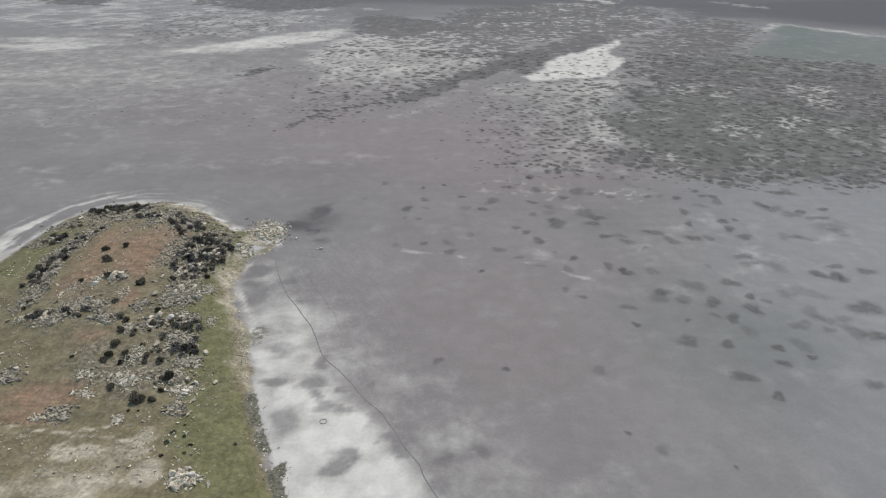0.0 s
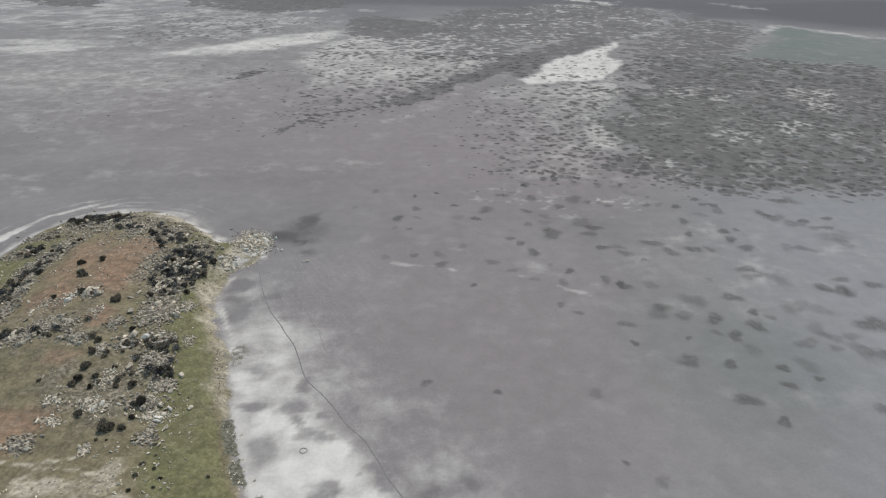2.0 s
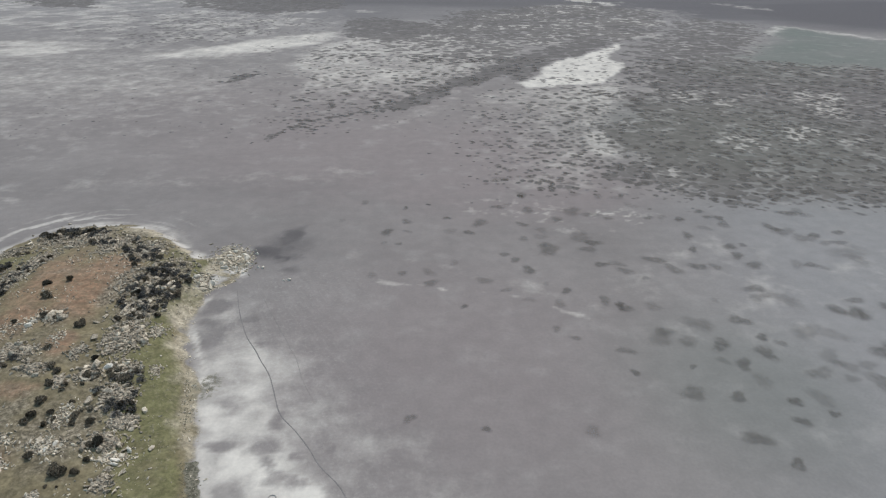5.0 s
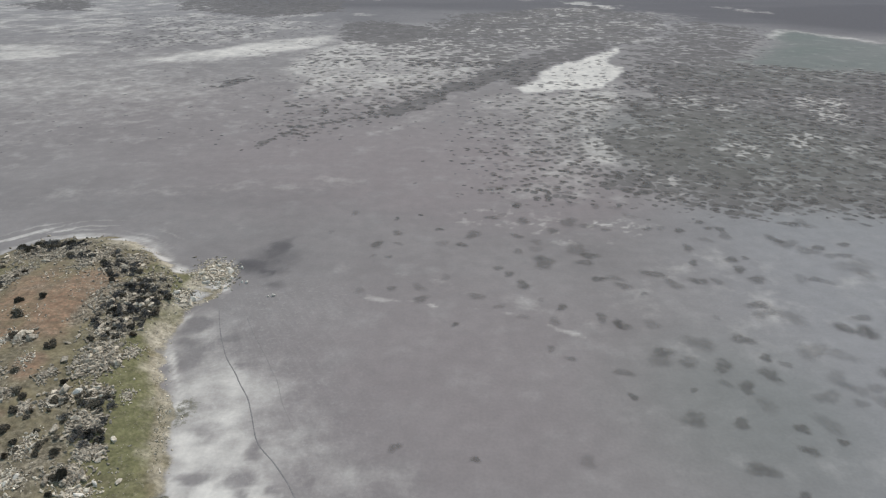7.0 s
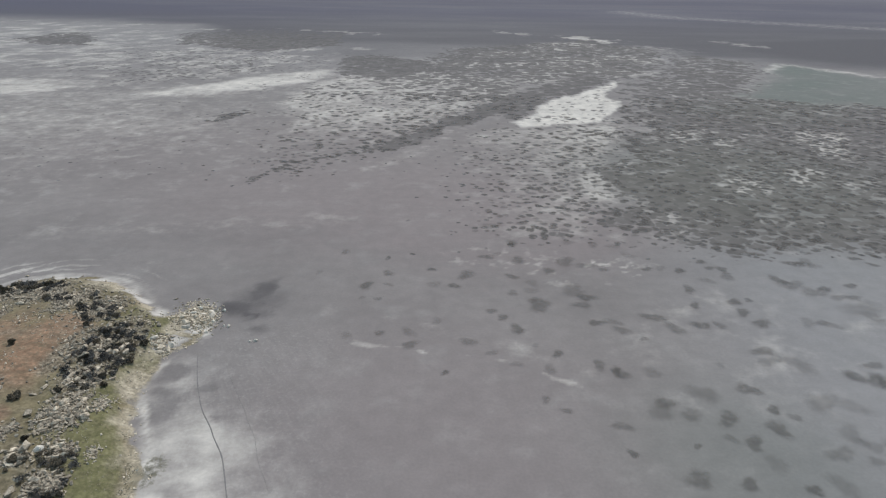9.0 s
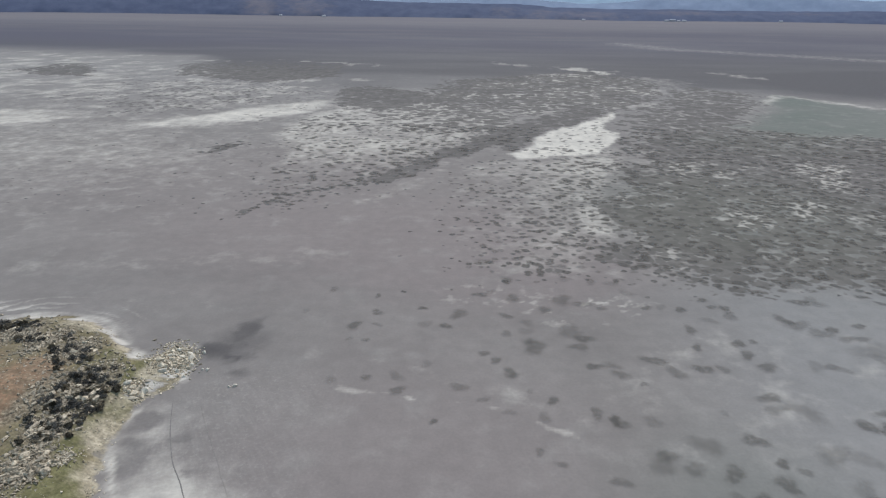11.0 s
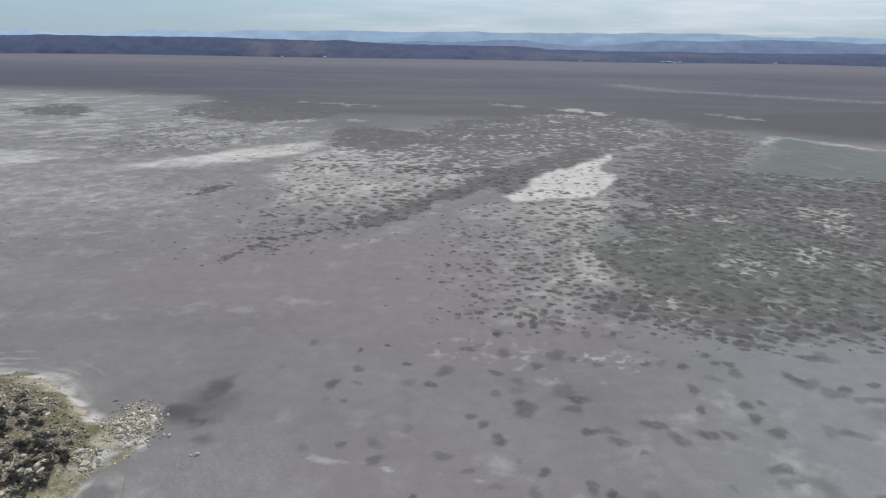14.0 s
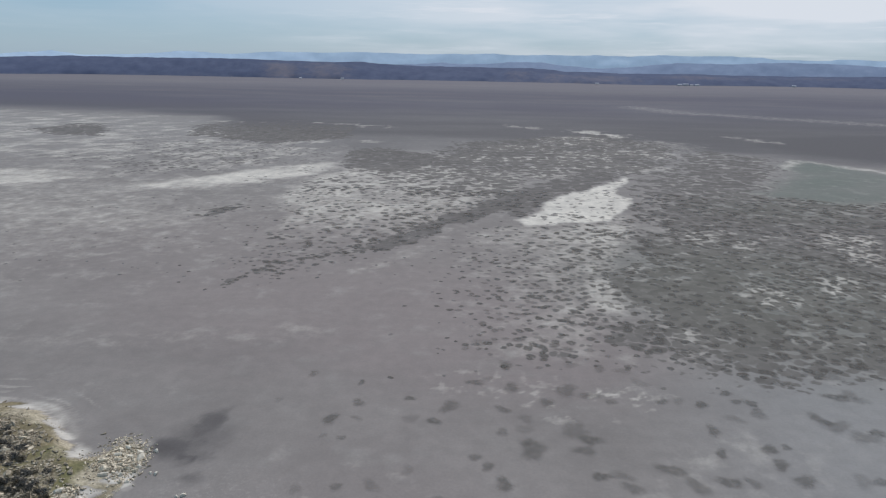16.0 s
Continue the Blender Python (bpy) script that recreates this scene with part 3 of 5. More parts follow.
def ground_masks(x, y, shore):
    """The masks of the ground, each from 0 to 1."""
    far_out = step(y, 330, 560)
    wx = x + (fractal(x, y, 40, 21) - 0.5) * 30 * far_out + (fractal(x, y, 9, 23) - 0.5) * 6
    wy = y + (fractal(x, y, 40, 31) - 0.5) * 40 * far_out + (fractal(x, y, 9, 33) - 0.5) * 6
    out = -shore
    # salt: the beach round the headland, broad on its east side
    east = step(x, -105, -70) * step(y, 240, 222)
    width = 4.0 + east * (7 + 13 * step(y, 232, 190) + 12 * step(y, 165, 110))
    beach = step(out, -1.5, 1.5) * step(out, width * 1.3, width * 0.7)
    beach = beach * (0.3 + 0.16 * east * step(y, 238, 215) + 0.26 * east * step(y, 215, 160)) * (0.5 + 0.85 * fractal(x, y, 14, 19)) * (1 - 0.8 * step(y, 222, 236) * step(fractal(x, y, 7, 20), 0.62, 0.4))
    lined = fractal(out * 2.2 + 14 * fractal(x, y, 30, 25), x * 0.16 + y * 0.1, 7, 17)
    north = step(x, -84, -104) * step(out, -1.5, 1.0) * np.maximum(step(out, 6, 2) * (0.15 + 0.85 * lined), step(out, 30, 8) * step(lined, 0.44, 0.6) * (0.4 + 0.35 * step(x, -130, -165)))
    trail = band(wx, wy, ((-166, 232), (-195, 218), (-240, 205)), 6)
    spit = band(wx, wy, ((-84, 232), (-76, 242), (-70, 250)), 3.5, 0.8)
    flat = 0.36 * step(out, 56, 20) * step(out, -1, 2) * east * step(y, 240, 185) * (0.6 + 0.8 * fractal(x, y, 20, 13))
    salt = np.maximum.reduce([flat, beach, north * 0.85, trail * 0.55, spit * 0.55])
    sx, sy = x + (fractal(x, y, 6, 61) - 0.5) * 7, y + (fractal(x, y, 6, 63) - 0.5) * 7
    for cx, cy, rx, ry in WHITE_SALT:
        salt = np.maximum(salt, (0.55 + 0.5 * fractal(x, y, 9, 65)) * blob(sx, sy, cx, cy, rx, ry, 0, 0.6))
    # the open flats
    lobes = fractal(x, y, 17, 11)
    tongue = within(wx, wy, TONGUE, 5)
    halo = within(wx, wy + 12, LONG_FLAT, 50)
    bright = within(wx, wy + 14 * (fractal(x, y, 14, 70) - 0.5), LONG_FLAT, 22)
    west = within(wx, wy, WEST_PALE, 60)
    upper = within(wx, wy, NORTH_PALE, 60)
    dashes = fractal(x * 0.4, y * 0.5, 9, 22, 4)
    salt = np.maximum.reduce([
        salt, (0.62 + 0.26 * lobes) * tongue, 0.42 * halo, (0.4 + 0.42 * fractal(x * 0.4, y, 30, 24)) * bright, 0.5 * within(wx, wy, SMALL_FLAT, 6),
        west * (0.16 + 0.4 * step(fractal(x * 0.3, y, 24, 14), 0.4, 0.75)), upper * (0.16 + 0.3 * step(dashes, 0.42, 0.66)), 0.24 * within(wx, wy, BARE_PALE, 14),
    ])
    broken = step(dashes, 0.36, 0.58)
    for line, wide, amount in FAR_STREAKS:
        salt = np.maximum(salt, amount * (broken if wide < 50 else 0.75) * band(wx, wy, line, wide, 0.9))
    salt = np.maximum(salt, 0.32 * blob(wx, wy, -330, 560, 230, 170, 0, 0.9) * (0.6 + 0.8 * fractal(x * 0.4, y, 40, 26)))
    salt = np.maximum(salt, 0.36 * blob(wx, wy, 128, 248, 60, 34, 10, 0.8) * step(fractal(x, y, 16, 18), 0.3, 0.75))
    salt = np.maximum(salt, 0.34 * band(wx, wy, ((-30, 262), (20, 245), (60, 225)), 4, 0.8) * fractal(x, y, 8, 3))
    salt = np.maximum(salt, 0.3 * blob(wx, wy, -47, 358, 12, 8, 0, 0.8))
    salt = np.maximum(salt, 0.22 * band(wx, wy, ((-180, 330), (-90, 345), (-40, 352)), 10, 0.9))
    salt = np.maximum(salt, 0.3 * band(wx, wy, ((-40, 170), (0, 130), (30, 100)), 22, 0.9))
    # damp: dark stains on the beach and off the spit; later a broad darker tone
    kx = x + (fractal(x, y, 11, 43) - 0.5) * 8 + (fractal(x, y, 4, 45) - 0.5) * 4
    ky = y + (fractal(x, y, 11, 47) - 0.5) * 8 + (fractal(x, y, 4, 49) - 0.5) * 4
    wisps = 0.6 + 0.6 * step(fractal(kx, ky, 9, 53), 0.3, 0.7)
    damp = np.maximum.reduce([
        0.78 * blob(kx, ky, -57, 276, 6, 12.5, -8, 0.6), 0.9 * blob(kx, ky, -63.5, 260.5, 9, 6.5, 0, 0.7), 0.95 * wisps * blob(kx, ky, -54, 260.5, 8, 8, 0, 0.7),
        0.6 * blob(kx, ky, -50, 246, 4, 4.5, 10, 0.8), 0.66 * blob(kx, ky, -57, 266, 12, 16, 0, 0.8), 0.36 * blob(kx, ky, -56, 266, 27, 30, 0, 0.95),
    ])
    stain = np.zeros_like(damp)
    for cx, cy, rx, ry in DAMP_SPOTS:
        stain = np.maximum(stain, (0.6 if rx * ry > 15 and cy < 200 else 1.0) * blob(sx, sy, cx, cy, rx * 0.98, ry * 0.98, 0, 0.4))
    damp = np.maximum(damp, (0.22 + 0.2 * step(y, 190, 205)) * stain)
    salt = salt * (1 - 0.56 * stain)
    # growth: thick cover, scattered clumps and the salt that shows between them
    patchy = fractal(x, y, 46, 10)
    east_ward = step(x - 0.16 * y, -45, 50)
    sheet = within(wx + (lobes - 0.5) * 70, wy + (fractal(x, y, 19, 12) - 0.5) * 26, SHEET, 26) * (0.76 + 0.5 * (lobes - 0.48))
    white = np.zeros_like(x)
    for corners in EAST_PALE:
        white = np.maximum(white, within(wx, wy, corners, 9))
    field_w, field_e, field_n = within(wx, wy, WEST_FIELD, 20), within(wx, wy, EAST_FIELD, 16), within(wx, wy, NORTH_FIELD, 30)
    sheet = sheet - 0.2 * white * step(lobes, 0.3, 0.6) + 0.14 * blob(wx, wy, 140, 410, 46, 44, 0, 0.5)
    clumped = np.maximum.reduce([field_w * (0.36 + 0.3 * step(x, -130, 20) + 0.5 * (lobes - 0.48)), field_e * (0.3 + 0.36 * east_ward + 0.3 * (lobes - 0.48)), field_n * (0.78 + 0.5 * (lobes - 0.5)), 0.4 * upper * step(x, -600, -300)])
    beyond = step(y, 600, 690)
    sheet = np.maximum(sheet, (clumped + 0.35 * (patchy - 0.45)) * beyond)
    strip = np.maximum.reduce([0.62 * band(wx, wy, STRIP[:5], 4.5, 0.7), 0.9 * band(wx, wy, STRIP[4:8], 10, 0.5), 0.92 * band(wx, wy, STRIP[7:], 22, 0.5)])
    strip = np.maximum(strip, 0.84 * within(wx, wy, ((50, 606), (82, 668), (117, 728), (171, 795), (198, 790), (152, 724), (120, 672), (90, 642), (84, 610), (66, 580)), 7))
    sheet = np.maximum(sheet, strip)
    mud = np.zeros_like(x)
    for corners in DARK_MUD:
        mud = np.maximum(mud, within(wx, wy, corners, 12))
    sheet = np.maximum(sheet, 0.97 * mud)
    wedge = within(wx, wy, WEDGE, 26)
    bare = np.maximum(tongue * 0.5, np.maximum(0.6 * bright, 0.45 * halo))
    sheet = np.maximum(sheet, 0.62 * np.maximum(tongue, halo * step(x, -270, -140)) * (0.3 + 1.2 * lobes))
    sheet = np.clip(sheet * (1 - 0.72 * bare), 0, 1) * step(y, 1500, 1050) * (1 - 0.92 * wedge)
    clumped = clumped * (1 - 0.6 * bare) * (1 - beyond)
    fleck = np.maximum.reduce([field_w * step(y, 430, 600) * (0.28 + 0.36 * patchy) * (1 - 0.12 * step(x, -70, 30)), field_e * (0.16 + 0.22 * east_ward + 0.13 * step(y, 440, 540)), 0.26 * within(wx, wy, SHEET, 30) * (0.3 + 0.8 * step(patchy, 0.4, 0.62)), 0.5 * white, field_n * (0.12 + 0.4 * step(fractal(x * 0.6, y, 60, 28), 0.4, 0.65))])
    fleck = np.maximum(fleck, 0.34 * within(wx, wy, ((10, 315), (23, 324), (65, 319), (62, 301), (44, 295), (16, 300)), 6) * step(fractal(x, y, 3.4, 48), 0.42, 0.7))
    salt = np.maximum(salt, fleck)
    # dark open mud far out, with a cloud shadow painted in
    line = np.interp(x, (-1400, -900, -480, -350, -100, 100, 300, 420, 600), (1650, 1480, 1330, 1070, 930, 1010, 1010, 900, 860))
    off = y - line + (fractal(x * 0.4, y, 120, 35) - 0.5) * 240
    reach_and_shadow = step(off, -80, 170) * (0.68 + 0.3 * (fractal(x * 0.3, y, 180, 41) - 0.4)) * (1 - 0.1 * step(y, 2100, 3600))
    # cloud shadow painted as a broad dark band on the left
    reach_and_shadow = np.maximum(reach_and_shadow, 0.98 * blob(wx, wy, -1150, 1850, 900, 300, -14, 0.6))
    reach_and_shadow = np.maximum(reach_and_shadow, 0.95 * blob(wx, wy, 800, 1080, 400, 240, 0, 0.4)) * (1 - 0.9 * wedge)
    # broad slight darkening of the open mud
    damp = np.maximum(damp, 0.32 * blob(wx, wy, -110, 330, 120, 26, 5, 0.9))
    damp = np.maximum(damp, 0.3 * blob(wx, wy, -5, 150, 22, 60, 25, 0.9))
    damp = np.maximum(damp, 0.26 * blob(wx, wy, 20, 300, 260, 75, 0, 0.9) * (0.5 + fractal(x, y, 50, 37)))
    # cooler grey mud at near right, plus a distance band painted for haze
    cool_and_haze = 0.85 * step(x - 0.12 * y, 40, 130) * step(y, 360, 300) + 0.5 * step(y, 500, 1200) * step(y, 2300, 1700)
    # the greenish wedge of shallow water plants
    salt = np.maximum(salt * (1 - 0.8 * wedge), 0.5 * band(wx, wy, ((400, 868), (443, 943), (457, 936), (489, 891), (540, 830), (700, 750)), 9, 0.9))
    green = np.clip(wedge * (0.45 + 0.7 * fractal(x * 0.5, y, 60, 44)) + 0.5 * blob(wx, wy, 190, 430, 110, 110, 0, 0.7) + 0.4 * blob(wx, wy, 300, 640, 90, 60, 0, 0.8) + 0.45 * blob(wx, wy, 95, 180, 36, 40, 0, 0.8), 0, 1)
    pink = 0.7 * blob(wx, wy, 10, 190, 60, 70, 0, 0.8) + 0.6 * blob(wx, wy, 0, 370, 120, 70, 0, 0.8)
    pink = np.clip(pink + 0.6 * blob(wx, wy, 55, 345, 60, 45, 0, 0.8) + 0.5 * blob(wx, wy, -90, 480, 200, 120, 0, 0.8), 0, 1)
    # headland
    ragged = 1 + 0.6 * step(y, 135, 170) * step(x, -105, -90) * step(y, 235, 215)
    land = step(shore + (fractal(x, y, 11, 77) - 0.5) * 9 * ragged, -3.0 * ragged, 3.0 * ragged - 2.4 * (ragged - 1)) * step(shore, -3.5 * ragged, 0)
    soil = np.maximum.reduce([
        0.95 * blob(wx, wy, -110, 222, 11, 24, 0, 0.6), 0.75 * blob(wx, wy, -127, 222, 9, 26, 10, 0.8), 0.75 * blob(wx, wy, -124, 197, 9, 10, 0, 0.8),
        0.95 * blob(wx, wy, -104, 185, 5, 6, 20, 0.7), 0.85 * blob(wx, wy, -106, 141, 13, 6, 10, 0.7), 0.75 * blob(wx, wy, -109, 133, 10, 3.5, 0, 0.7), 0.7 * blob(wx, wy, -105, 166, 6, 4, 0, 0.8),
    ])
    tread = 0.5 + 1.2 * (fractal(x, y, 10, 14) - 0.2)
    hx, hy = x + (fractal(x, y, 5, 66) - 0.5) * 3, y + (fractal(x, y, 5, 68) - 0.5) * 3
    dirt = np.maximum.reduce([
        1.0 * blob(hx, hy, -86, 122.2, 2.2, 1.7, 0, 0.4), 0.8 * blob(hx, hy, -88.5, 120.5, 6.5, 2.8, -5, 0.4), 0.72 * blob(hx, hy, -75, 126.5, 3.4, 4.2, 0, 0.4),
        0.66 * blob(hx, hy, -74, 121, 3.4, 2.4, 20, 0.4), 0.78 * blob(hx, hy, -69.5, 115, 4.6, 5.4, 0, 0.45),
        0.7 * tread * blob(wx, wy, -86, 111, 17, 6.5, 0, 0.6), 0.44 * tread * blob(wx, wy, -86, 117, 22, 13, 0, 0.8),
        0.8 * band(hx, hy, ((-125, 131.5), (-112, 129.8), (-105.7, 128.2), (-100.5, 127.7), (-96, 127.6), (-90, 128.2), (-85, 129.6), (-83, 132.2)), 0.42, 0.7),
        0.7 * band(hx, hy, ((-91, 126.8), (-83.6, 126.3), (-77.7, 125.6), (-73.5, 123.8), (-71.8, 122.3), (-74.2, 120.6), (-75.4, 118.8)), 0.36, 0.7),
        0.55 * band(hx, hy, ((-111, 128.5), (-104, 125.3), (-100.4, 123.7)), 0.36, 0.7),
        0.55 * band(hx, hy, ((-94.5, 122.8), (-93.3, 125.9), (-90.7, 127.8), (-86, 124), (-80.7, 120.2)), 0.36, 0.7),
        0.7 * blob(wx, wy, -110, 275, 22, 7, -10, 0.7), 0.85 * blob(wx, wy, -94, 263, 10, 6, -35, 0.7), 0.72 * step(shore, 12, 0.5) * step(x, -110, -95) * step(y, 135, 165) * (0.55 + 0.9 * (fractal(x, y, 8, 55) - 0.2)),
        0.5 * step(shore, 4, 0.5) * step(x, -110, -95),
    ])
    land = land * (1 - 0.9 * blob(wx, wy, -71.5, 252, 3.5, 7, -15, 0.5))
    chalky = np.maximum(band(wx, wy, ((-80, 229), (-75, 236), (-70, 243), (-70, 249)), 3.0, 0.6), 0.85 * band(wx, wy, ((-150, 281), (-135, 284), (-118, 280), (-103, 270), (-94, 261), (-88, 255)), 3.2, 0.7))
    chalky = chalky * step(fractal(x, y, 5, 54), 0.3, 0.58)
    land = land * (1 - 0.9 * chalky)
    salt = np.maximum(salt, 0.72 * chalky)
    salt = np.maximum(salt, 0.7 * blob(wx, wy, -74.5, 247, 6, 12, -15, 0.7) * step(shore, -3, 0.5) * (0.25 + 0.95 * step(fractal(x, y, 5, 50), 0.4, 0.62)))
    salt = np.maximum(salt, 0.56 * step(np.abs(out - 2.4 - 4 * (fractal(x, y, 14, 57) - 0.5)), 1.6, 0.4) * step(x, -88, -80) * step(y, 150, 185) * step(y, 236, 222) * step(fractal(x, y, 6, 58), 0.25, 0.5))
    salt = np.maximum(salt, 0.5 * band(wx, wy, ((-22, 240), (3, 236), (30, 230), (60, 214)), 1.6, 0.8) * step(fractal(x, y, 7, 38), 0.4, 0.7))
    salt = np.maximum(salt, 0.34 * step(fractal(x * 0.35 + y * 0.3, y, 16, 39), 0.5, 0.75) * step(x, -50, -110) * step(y, 288, 300) * step(y, 370, 320))
    salt = np.maximum(salt, 0.5 * blob(wx, wy, 72, 300, 34, 16, 0, 0.8) * step(fractal(x, y, 5, 48), 0.5, 0.72))
    bank = step(np.abs(shore - 0.6), 2.5, 0.8) * step(y, 172, 150) * step(x, -100, -80) * step(fractal(x, y, 8, 46), 0.36, 0.52)
    bank = np.maximum(bank, blob(wx, wy, -38.5, 118, 1.9, 4.2, 0, 0.5))
    bank = np.maximum(bank, 0.6 * blob(wx, wy, -60, 176, 5, 9, 0, 0.8))
    stony = np.zeros_like(sheet)
    for cx, cy, rx, ry, many, size, pale in OUTCROPS:
        stony = np.maximum(stony, (0.5 if pale else 0.95) * blob(wx, wy, cx, cy, rx * 1.25, ry * 1.25, 0, 0.7))
    stony = np.maximum(stony, 0.75 * blob(wx, wy, -112, 205, 36, 62, 8, 0.6) * fractal(x, y, 12, 27))
    stony = np.maximum(stony, 0.8 * blob(wx, wy, -92, 158, 24, 30, 0, 0.7) * (0.35 + 0.8 * fractal(x, y, 9, 30)))
    lush = 0.95 * step(shore, 34, 8) * step(shore, 1, 5) * step(y, 270, 235) * (0.5 + 1.1 * (fractal(x, y, 16, 29) - 0.15))
    lush = np.maximum(lush, np.maximum(0.8 * blob(wx, wy, -92, 252, 6, 7, -30, 0.7), 0.7 * blob(wx, wy, -80, 224, 4, 9, 0, 0.7)))
    lush = np.maximum(lush, 0.6 * blob(wx, wy, -154, 218, 10, 30, 0, 0.8))
    washed = step(out, 2, 14) * step(out, 68, 26) * step(y, 262, 236) * step(x, -100, -70)
    dirt = np.maximum(dirt, 0.85 * blob(wx, wy, -74, 246, 6, 12, -20, 0.6))
    return (salt, damp, cool_and_haze), (sheet, pink, green), (land, soil, dirt), (stony, lush, washed), (reach_and_shadow, bank, clumped)


def spread_out(start, first, growth, limit):
    """Coordinates with steps that grow away from start."""
    out, v, s = [], start, first
    while abs(v) < limit:
        v, s = v + s, s * growth
        out.append(v)
    return out


def mesh_of(name, verts, faces, material, smooth=False):
    me = bpy.data.meshes.new(name)
    me.from_pydata(verts, [], faces)
    me.materials.append(material)
    if smooth:
        me.polygons.foreach_set("use_smooth", [True] * len(me.polygons))
    me.update()
    return me


def grid_mesh(name, xs, ys, material):
    nx, ny = len(xs), len(ys)
    me = bpy.data.meshes.new(name)
    i = np.arange(nx * ny).reshape(ny, nx)
    quads = np.stack([i[:-1, :-1], i[:-1, 1:], i[1:, 1:], i[1:, :-1]], -1).reshape(-1, 4)
    me.vertices.add(nx * ny)
    me.loops.add(quads.size)
    me.polygons.add(len(quads))
    me.loops.foreach_set("vertex_index", quads.ravel().astype(np.int32))
    me.polygons.foreach_set("loop_start", np.arange(0, quads.size, 4, dtype=np.int32))
    me.polygons.foreach_set("use_smooth", np.ones(len(quads), bool))
    me.materials.append(material)
    return me


def make_ground():
    low, high, front, back = -175.0, 180.0, 100.0, 320.0
    xs = np.array(sorted(spread_out(low, -1.2, 1.03, 4990)) + list(np.arange(low, high, 1.2)) + spread_out(high, 1.2, 1.03, 4990))
    ys = np.array(sorted(spread_out(front, -1.5, 1.06, 2500)) + list(np.arange(front, back, 1.2)) + spread_out(back, 1.3, 1.018, 4990))
    x, y = (a.ravel() for a in np.meshgrid(xs, ys))
    shore = inland(x, y)
    me = grid_mesh("ground", xs, ys, GROUND)
    me.vertices.foreach_set("co", np.stack([x, y, height(x, y, shore)], -1).ravel())
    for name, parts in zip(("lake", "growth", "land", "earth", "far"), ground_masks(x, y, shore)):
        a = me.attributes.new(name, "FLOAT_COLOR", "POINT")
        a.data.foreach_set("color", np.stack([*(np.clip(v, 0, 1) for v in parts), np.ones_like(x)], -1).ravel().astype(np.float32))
    me.update()
    return tagged(new("ground", me), "dry grey salt lake bed with a grassy stony headland", "ground", kind="structure")


make_ground()


def up(x, y):
    return float(height(x, y))


# ---- far shore ----


def hill_material(name, a, b, bare, haze_glow=0.0):
    m, t, bs = blank(name, 0.95)
    p = place_of(t)
    n = grain(t, p, 0.016, 7, 0.7)
    c = blend(t, ramp(t, n, 0.35, 0.65), a, b)
    k = masks(t, "bare")[0]
    c = blend(t, edged(t, k, grain(t, p, 0.02, 7, 0.75, (1, 1, 2.0)), 1.3, 0.4), c, bare)
    link(t, c, bs.inputs["Base Color"])
    # emission added to pale the far ranges like haze
    if haze_glow:
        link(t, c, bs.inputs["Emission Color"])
        bs.inputs["Emission Strength"].default_value = haze_glow
    return m


def ridge(name, label, near, deep, azimuths, levels, material, seed, rough, bare=(), set_back=0.0):
    """A range of hills on an arc round the lake: its crest by compass angle, in degrees above the eye's level."""
    n, rows = 700, 9
    az = np.linspace(-62, 62, n)
    crest = np.interp(az, azimuths, levels) + rough * (fractal(az * 10, 0 * az, 22, seed, 5) - 0.5)
    verts, faces, mask = [], [], []
    for j in range(rows):
        k = j / (rows - 1)
        for i in range(n):
            a = radians(az[i])
            far = near + deep * k + set_back * max(step(-az[i], 8, 34), step(az[i], 12, 30)) + (40 * (value_noise(np.float64(az[i] * 4), np.float64(0.0), 3, seed + 7) - 0.5) if j == 0 else 0)
            top = 118 + math.tan(radians(crest[i])) * (near + deep + set_back * max(step(-az[i], 8, 34), step(az[i], 12, 30)))
            fold = 1 + 0.22 * (fractal(np.float64(az[i] * 30), np.float64(k * 60), 30, seed + 3, 4) - 0.5) * (1 - k) * 4 * min(1, 3 * k)
            verts.append((15 + math.sin(a) * far, 50 + math.cos(a) * far, -2 + (top + 2) * min(1.0, (k ** 0.8) * fold if k < 1 else 1.0)))
            mask.append(max([0.0] + [amount * math.exp(-(((az[i] - c) / w) ** 2)) * step(k, lo - 0.15, lo + 0.1) * step(k, hi + 0.15, hi - 0.1) for c, w, lo, hi, amount in bare]))
    for j in range(rows - 1):
        for i in range(n - 1):
            v = j * n + i
            faces.append((v, v + 1, v + n + 1, v + n))
    me = mesh_of(name, verts, faces, material, True)
    at = me.attributes.new("bare", "FLOAT_COLOR", "POINT")
    m = np.array(mask, np.float32)
    at.data.foreach_set("color", np.stack([m, m, m, np.ones_like(m)], -1).ravel())
    return tagged(new(name, me), label, "hills", kind="structure")


